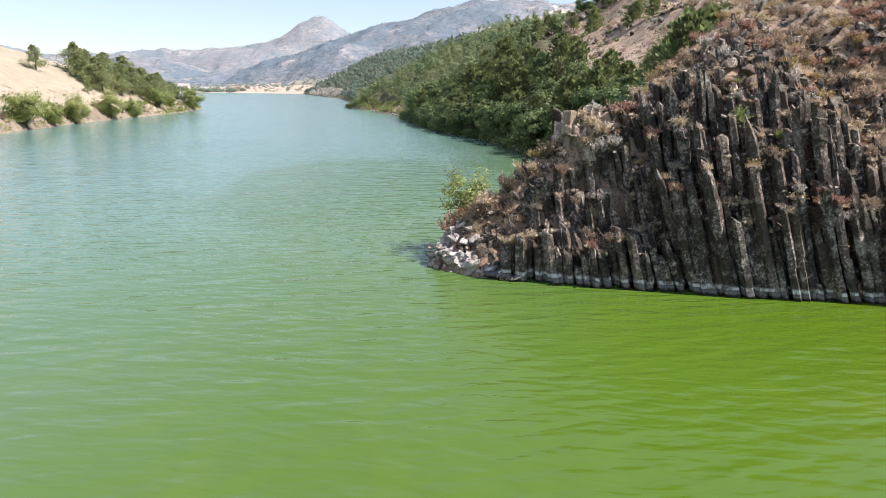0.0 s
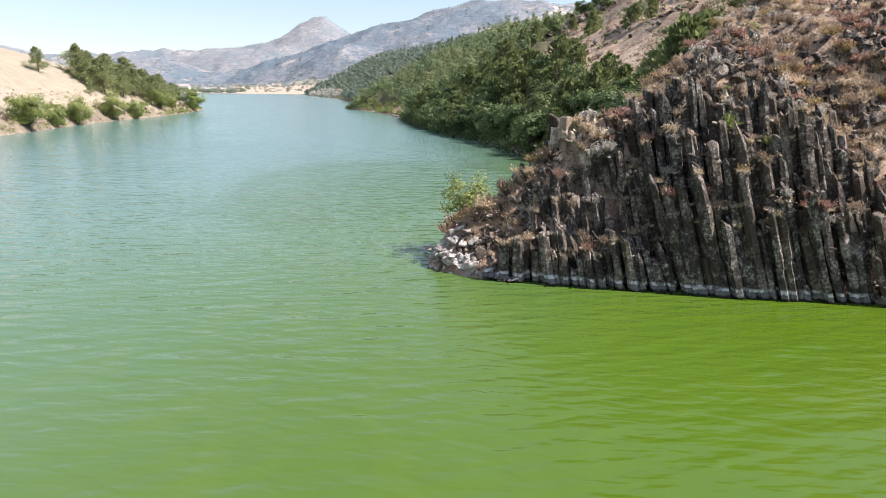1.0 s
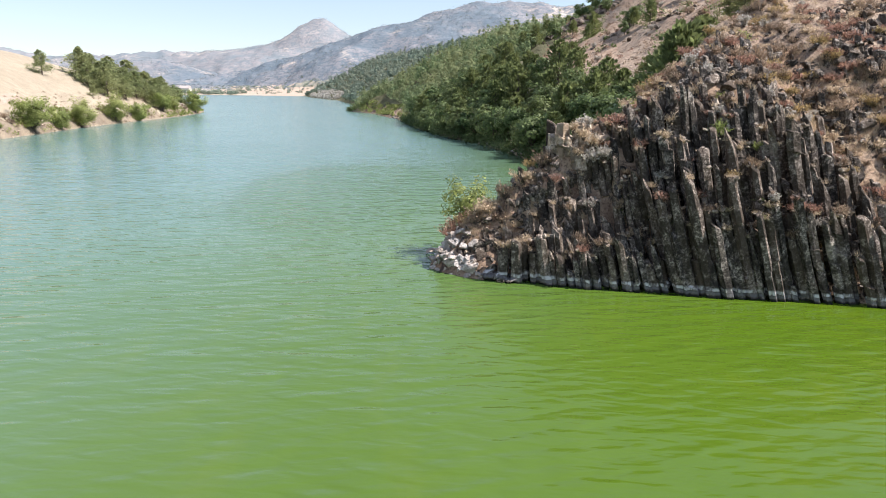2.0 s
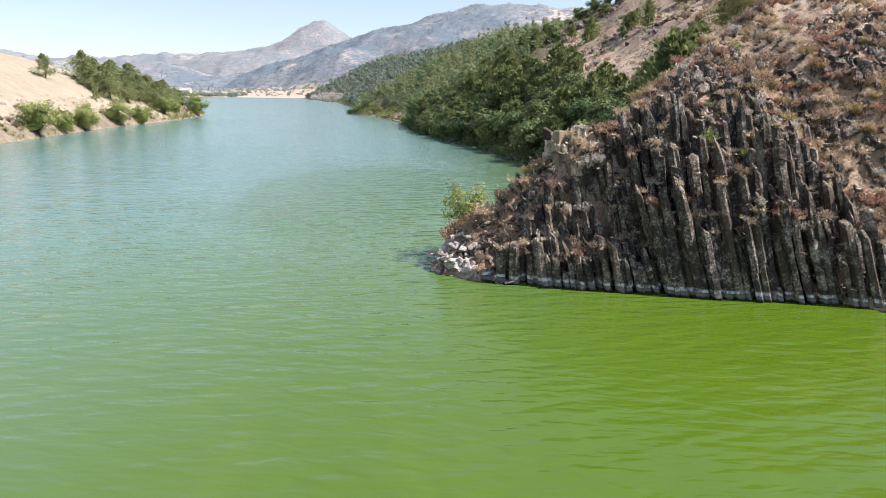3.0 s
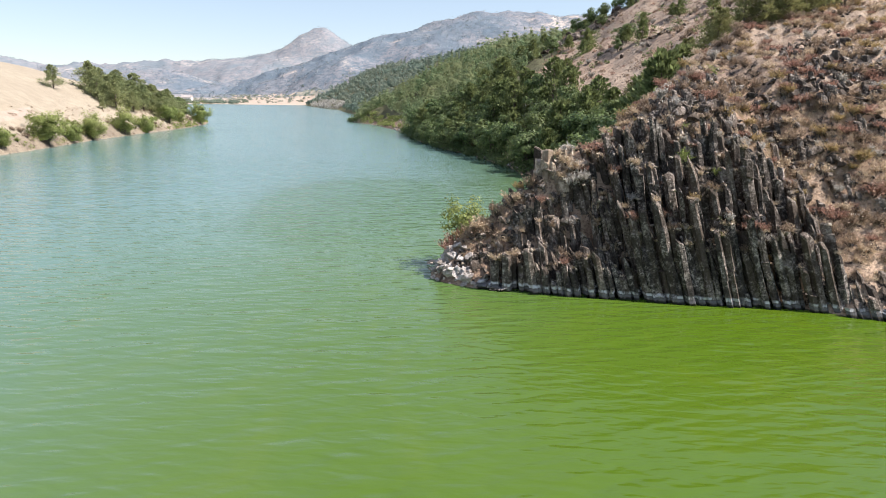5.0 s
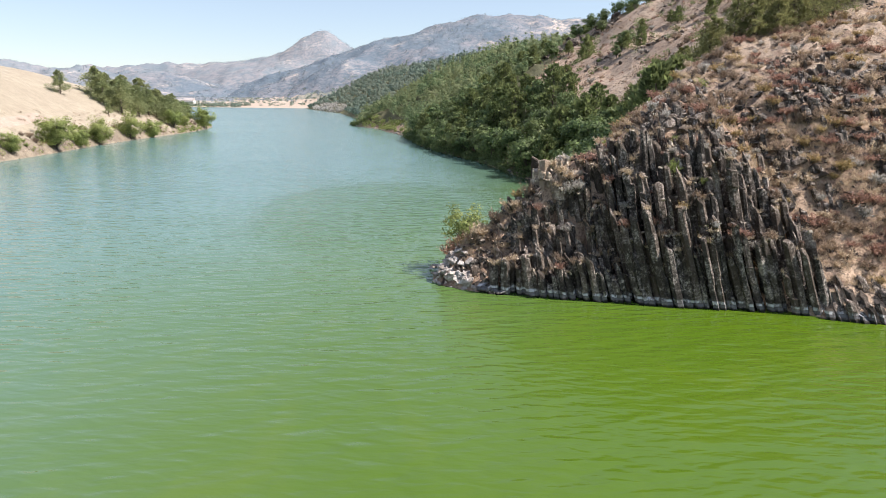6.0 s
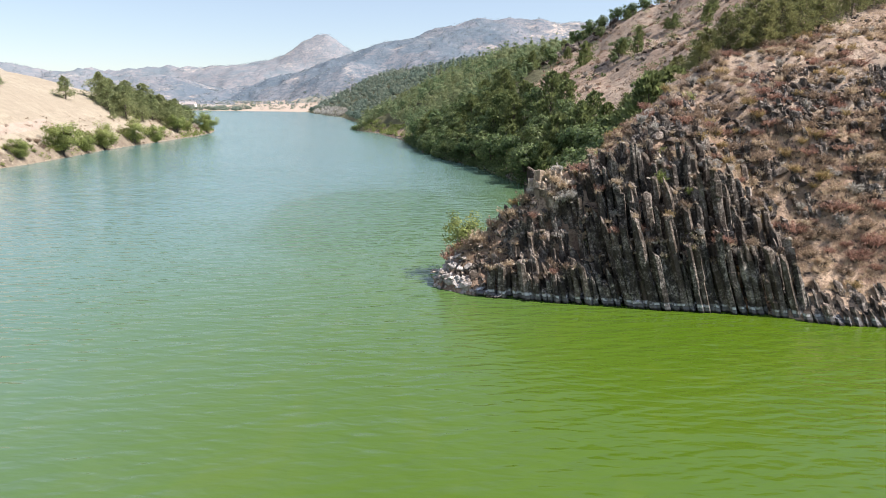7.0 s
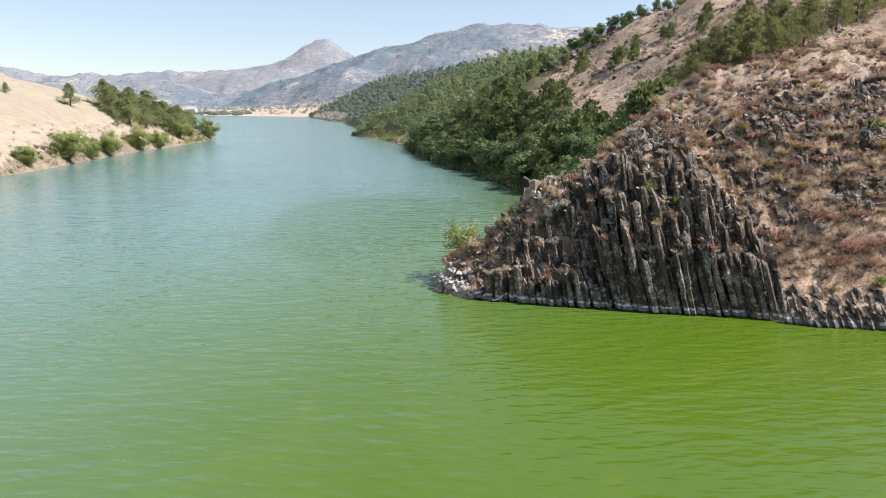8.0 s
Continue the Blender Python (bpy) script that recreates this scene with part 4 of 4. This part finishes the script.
scrub("bank_scrub", (-150, -90), (95, 292), 420, (0.3, 0.8), 30, 0.16, BROWN, "dry brown scrub over the meadow bank", 0.4, lambda x, y: left_x(y) - x < 12)
scrub("reed_bank", (-124, -106), (225, 292), 260, (0.5, 0.9), 24, 0.35, WILLOW, "green reeds along the end of the meadow bank", 0.1, lambda x, y: left_x(y) - x < 1.8)
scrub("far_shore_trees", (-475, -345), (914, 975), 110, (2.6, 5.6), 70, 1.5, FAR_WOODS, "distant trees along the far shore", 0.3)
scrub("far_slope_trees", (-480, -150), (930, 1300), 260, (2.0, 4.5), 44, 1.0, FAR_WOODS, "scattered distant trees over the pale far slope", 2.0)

# trees dotted over the far hills
turn, reach = np.radians(rng.uniform(-40, 22, 44000)), 950 + 1850 * rng.random(44000) ** 0.8
x, y = reach * np.sin(turn), reach * np.cos(turn)
z = land(x, y)
keep = (z > 9) & (fbm(x * 0.005, y * 0.005, 4, 15) + 0.5 + rng.normal(0, 0.16, len(x)) > 0.52)
x, y, z = x[keep][:19000], y[keep][:19000], z[keep][:19000]
r = rng.uniform(1.2, 2.8, len(x))
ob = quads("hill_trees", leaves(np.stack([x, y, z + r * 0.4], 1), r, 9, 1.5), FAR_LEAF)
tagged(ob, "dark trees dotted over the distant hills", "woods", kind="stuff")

# straw and sage on the pinnacle and beside it
for x, y, z, big in [(7.0, 37.3, 9.0, 0.8), (7.6, 37.0, 8.6, 0.9), (8.2, 36.9, 8.2, 0.9), (7.3, 36.8, 7.6, 0.7)]:
    tans.plant(x, y, big, z=z, sink=0.2)
for x, y, z in [(8.0, 36.3, 7.3), (8.7, 36.3, 7.6)]:
    sages.plant(x, y, 1.0, z=z, sink=0.3)

# meadow bank
for x, y, s in [(-132.2, 210.5, 1.02), (-129.0, 207.5, 0.85), (-126.2, 204.5, 0.75), (-119.2, 202.9, 0.95), (-123.0, 210.5, 1.0), (-128.0, 218.5, 0.95), (-132.9, 228.7, 0.95), (-127.3, 231.4, 1.1), (-121.0, 217.5, 0.8),
                (-124.5, 239.5, 0.85), (-122.0, 248.5, 0.7), (-137.5, 222.5, 0.8), (-119.5, 227.5, 0.75), (-122.5, 202.5, 0.7), (-126.0, 212.0, 0.85), (-131.0, 215.0, 0.9), (-124.0, 222.5, 0.9), (-129.5, 224.5, 0.85),
                (-122.0, 233.0, 0.95), (-119.0, 239.5, 0.85), (-118.5, 212.5, 0.7), (-120.0, 222.5, 0.95), (-118.0, 232.5, 0.9), (-121.0, 243.5, 0.9), (-115.5, 225.5, 0.6)]:
    pines.plant(x, y, s, stretch=0.86)
pines.plant(-130.9, 188.7, 0.62, label="lone conifer standing on the dry meadow")
pines.plant(-135.0, 165.8, 0.26, label="small lone conifer on the dry meadow")
pines.plant(-117.9, 192.3, 0.28, label="small conifer below the grove on the meadow bank")
for x, y, s in [(-196, 290, 0.42), (-215, 280, 0.35), (-228, 276, 0.3)]:
    pines.plant(x, y, s)
for x, y, s in [(-100.6, 139.2, 1.15), (-103.0, 152.0, 0.72), (-104.9, 164.0, 1.0), (-107.2, 185.0, 1.08), (-107.8, 200.0, 0.85), (-111.8, 224.7, 0.95), (-112.8, 236.3, 0.7),
                (-115.6, 261.0, 1.2), (-98.8, 121.2, 0.58), (-97.9, 104.0, 0.4)]:
    willows.plant(x, y, s, 0.4, stretch=1.0)
for x, y, s in [(-128, 272, 1.0), (-133, 280, 1.0), (-138, 290, 0.9), (-122, 262, 0.5), (-117, 236, 0.5), (-119, 243, 0.55)]:
    far_oaks.plant(x, y, s)
for i in range(60):
    y = rng.uniform(100, 285)
    x = float(left_x(y)) - rng.uniform(0.8, 5)
    (browns if rng.random() < 0.6 else greens).plant(x, y, rng.uniform(0.8, 1.6))

# a dirt track along the meadow bank
ty = np.linspace(20, 152, 60)
tx = left_x(ty) - 8.5 - 1.2 * np.sin(ty * 0.05)
verts, faces = [], []
for x, y in zip(tx, ty):
    for off, dz in ((-2.2, -0.5), (-1.4, 0.05), (0.0, 0.10), (1.4, 0.05), (2.2, -0.5)):
        verts.append((x + off, y, height(x + off, y) + dz))
for i in range(len(ty) - 1):
    for k in range(4):
        a = i * 5 + k
        faces.append((a, a + 1, a + 6, a + 5))
track = part("track", verts, faces, BEACH)
tagged(track, "pale dirt track along the meadow bank", "track", kind="structure")

k = Nodes("white_siding", 0.7, 0.3)
k.color(k.ramp(k.noise(0.8, 4), [(0.3, (0.70, 0.69, 0.66)), (0.7, (0.80, 0.79, 0.77))]))
SIDING = k.m
k = Nodes("tin_roof", 0.5, 0.4)
k.color(k.ramp(k.noise(0.5, 4), [(0.3, (0.34, 0.30, 0.28)), (0.7, (0.46, 0.42, 0.40))]))
ROOF = k.m
k = Nodes("dark_glass", 0.15, 0.5)
k.b.inputs["Base Color"].default_value = (0.03, 0.035, 0.04, 1)
GLASS = k.m


def box(x0, x1, y0, y1, z0, z1):
    v = [(x, y, z) for z in (z0, z1) for x, y in ((x0, y0), (x1, y0), (x1, y1), (x0, y1))]
    return v, [(0, 3, 2, 1), (4, 5, 6, 7), (0, 1, 5, 4), (1, 2, 6, 5), (2, 3, 7, 6), (3, 0, 4, 7)]


def house(x, y, long, span, wall_h, roof_h, label):
    """A plain gabled building far off on the shore."""
    thing = tagged(new("house"), label, "house", "houses on the far shore")
    thing.location = (x, y, height(x, y))
    a, b = long / 2, span / 2
    v, f = box(-a, a, -b, b, -2, wall_h)
    part("wall", v, f, SIDING, thing)
    o = 0.6
    v = [(-a - o, -b - o, wall_h), (a + o, -b - o, wall_h), (a + o, b + o, wall_h), (-a - o, b + o, wall_h), (-a - o, 0, wall_h + roof_h), (a + o, 0, wall_h + roof_h)]
    part("roof", v, [(0, 1, 5, 4), (2, 3, 4, 5), (1, 2, 5), (3, 0, 4), (0, 3, 2, 1)], ROOF, thing)
    for i in range(3):
        c = (i - 1) * long * 0.3
        v, f = box(c - 0.8, c + 0.8, -b - 0.05, -b + 0.1, 1.2, 2.8)
        part("window", v, f, GLASS, thing)
    return thing


house(-448, 985, 16, 10, 5.0, 4.0, "white house with a grey roof on the far shore")
house(-470, 992, 12, 8, 3.5, 3.0, "small pale outbuilding on the far shore")
house(-405, 962, 14, 7, 3.2, 2.6, "low pale barn among trees on the far shore")

# a sapling and a bare snag on the point
sapling = broadleaf("sapling", 71, 4.5, 4.2, 40, 60, 0.14, WILLOW, 0.34, "slender green sapling on the rocky point", low=0.2, branches=True)
sapling.location = (0.5, 40.2, height(0.5, 40.2) - 0.1)
v, f = joined([tube([(0, 0, -0.2), (0.05, 0, 0.7), (0.0, 0.05, 1.6)], [0.06, 0.045, 0.015]), tube([(0.03, 0, 0.6), (-0.35, 0.1, 0.9)], [0.03, 0.01], 4), tube([(0.03, 0, 0.9), (0.3, 0.0, 1.2)], [0.025, 0.01], 4)])
snag = part("snag", v, f, BARK)
snag.location = (4.9, 40.4, height(4.9, 40.4))
tagged(snag, "bare grey dead snag on the rim of the point", "dead tree")

# red and golden brush along the rim of the point
for kind, x, y, s in [(rusts, -0.7, 37.7, 1.1), (rusts, -0.2, 38.3, 1.3), (golds, 0.0, 38.0, 0.9), (rusts, 0.5, 38.8, 1.2), (tans, 0.9, 38.9, 1.0), (rusts, 1.3, 39.3, 1.1), (tans, 2.0, 39.6, 1.0), (tans, 1.4, 37.2, 1.3), (tans, 2.0, 37.0, 1.2),
                      (browns, 1.0, 36.9, 1.1), (tans, 3.2, 39.9, 0.9), (browns, 2.8, 37.6, 1.1), (golds, 4.4, 38.0, 0.8), (tans, 3.9, 37.4, 1.1), (browns, 5.2, 37.8, 1.1)]:
    kind.plant(x, y, s, z=height(x, y) + 0.25)
# shrubs that stand out on the near slope
for kind, x, y, s in [(sages, 26.3, 36.1, 0.8), (sages, 23.0, 34.5, 0.9), (sages, 30.6, 51.1, 1.1), (sages, 28.9, 37.6, 0.8), (golds, 20.9, 40.3, 0.9), (browns, 20.0, 42.4, 1.3), (golds, 25.0, 42.4, 1.1), (browns, 26.8, 34.3, 1.2),
                      (rusts, 30.3, 33.4, 1.3), (rusts, 32.1, 33.7, 1.2), (rusts, 29.4, 35.0, 1.0), (rusts, 31.5, 35.6, 1.1), (greens, 10.3, 35.6, 0.9), (golds, 28.1, 31.2, 0.9), (greens, 31.8, 31.2, 0.9), (rusts, -0.2, 38.6, 0.9),
                      (rusts, 0.6, 39.4, 0.9), (golds, 0.0, 38.2, 0.6), (rusts, 1.6, 40.0, 0.8), (browns, 2.6, 36.6, 1.0), (sages, 7.9, 38.6, 1.3), (sages, 8.4, 37.6, 1.2), (sages, 9.0, 37.0, 1.1), (sages, 11.5, 41.0, 1.2), (sages, 15.0, 40.5, 1.1),
                      (browns, 12.0, 42.2, 1.3), (browns, 23.0, 44.5, 1.4), (browns, 18.5, 44.0, 1.2)]:
    kind.plant(x, y, s)
for i in range(7500):
    x, y = rng.uniform(4, 48), rng.uniform(32, 62)
    s = y - float(front_y(x))
    z = height(x, y)
    if z < 1.2 or s < 2.2 or (8.5 < x < 20 and s < 5.6):
        continue
    thick = value_noise(x * 0.22, y * 0.22, 97)
    brushy = 0.85 * (1.0 if z < 12.8 else (0.75 if z < 15 else 0.38)) * (0.25 + 0.9 * (thick > 0.45))
    if x > 25 and z < 9:
        brushy = 0.75
    if 4.0 < x < 9.6 and y < 39.4:
        continue
    if rng.random() > brushy or not free_spot(x, y, 0.72 if x > 23 else 0.85):
        continue
    u = rng.random()
    if x > 27 and z < 7:
        kind = rusts if u < 0.42 else (browns if u < 0.64 else (tans if u < 0.84 else (golds if u < 0.93 else sages)))
    else:
        kind = rusts if u < 0.22 else (browns if u < 0.46 else (tans if u < 0.66 else (golds if u < 0.82 else (sages if u < 0.90 else (greens if u < 0.905 else browns)))))
    kind.plant(x, y, rng.uniform(0.55, 1.35), stretch=rng.uniform(0.7, 1.0))

# tufts and small shrubs on the heads of the columns
for x, y, z, row in HEADS:
    u = rng.random() if z > 2.2 else 1.0
    kind = sages if u < 0.05 else golds if u < 0.08 else browns if u < 0.22 else tans if u < 0.34 else rusts if u < 0.40 else greens if u < 0.42 else None
    if kind:
        kind.plant(x, y, rng.uniform(0.35, 0.85), sink=0.25, z=z)


def tufts(name, spots, label):
    """Dry grass: blades in clumps, one object."""
    spots = np.asarray(spots, float)
    blades = 30
    n = len(spots) * blades
    p = np.repeat(spots[:, :3], blades, 0) + np.concatenate([rng.normal(0, 0.15, (n, 2)) * np.repeat(spots[:, 3:], blades, 0) * 2, np.full((n, 1), -0.05)], 1)
    tall = np.repeat(spots[:, 3], blades)[:, None] * rng.uniform(0.5, 1.2, (n, 1))
    a = rng.uniform(0, 6.28, n)
    side = np.stack([np.cos(a), np.sin(a), np.zeros(n)], 1) * 0.010
    out = np.stack([rng.normal(0, 0.45, n), rng.normal(0, 0.45, n), np.ones(n)], 1)
    tip = p + out * tall
    ob = quads(name, np.stack([p - side, p + side, tip + side * 0.3, tip - side * 0.3], 1), STRAW)
    return tagged(ob, label, "grass", kind="stuff")


x, y = rng.uniform(-1, 60, 18000), rng.uniform(33, 80, 18000)
s = y - front_y(x)
keep = (s > 1.6) & ((s < 14) | (rng.random(len(x)) < 0.45)) & ((x < 8.5) | (x > 20) | (s > 5.6)) & (value_noise(x * 0.4, y * 0.4, 33) > 0.42)
spots = np.stack([x, y, land(x, y), rng.uniform(0.14, 0.38, len(x))], 1)[keep]
spots = spots[spots[:, 2] > 0.8]
more = np.stack([rng.uniform(0.2, 5.5, 320), rng.uniform(35.8, 40.2, 320), np.zeros(320), rng.uniform(0.15, 0.36, 320)], 1)
more = np.concatenate([more, np.stack([rng.uniform(19, 42, 2600), rng.uniform(30, 42, 2600), np.zeros(2600), rng.uniform(0.15, 0.40, 2600)], 1)])
more = more[more[:, 1] - front_y(more[:, 0]) > 1.2]
more[:, 2] = land(more[:, 0], more[:, 1])
spots = np.concatenate([spots, more])
tufts("dry_grass", spots, "straw-coloured dry grass over the near slope")
spots = [(x + rng.normal(0, 0.12), y + rng.normal(0, 0.12), z - 0.02, rng.uniform(0.12, 0.34)) for x, y, z, row in HEADS for _ in range(int(rng.integers(-2, 4)))]
stones = [(x + rng.normal(0, 0.2), y + rng.normal(0, 0.15), z, rng.uniform(0.12, 0.4)) for x, y, z, row in HEADS for _ in range(int(rng.integers(0, 5)))]
stone_field("ledge_stones", stones, LICHEN_ROCK, "broken stones lying on the heads of the columns")
tufts("ledge_grass", spots, "tawny grass tufts on the heads of the columns")
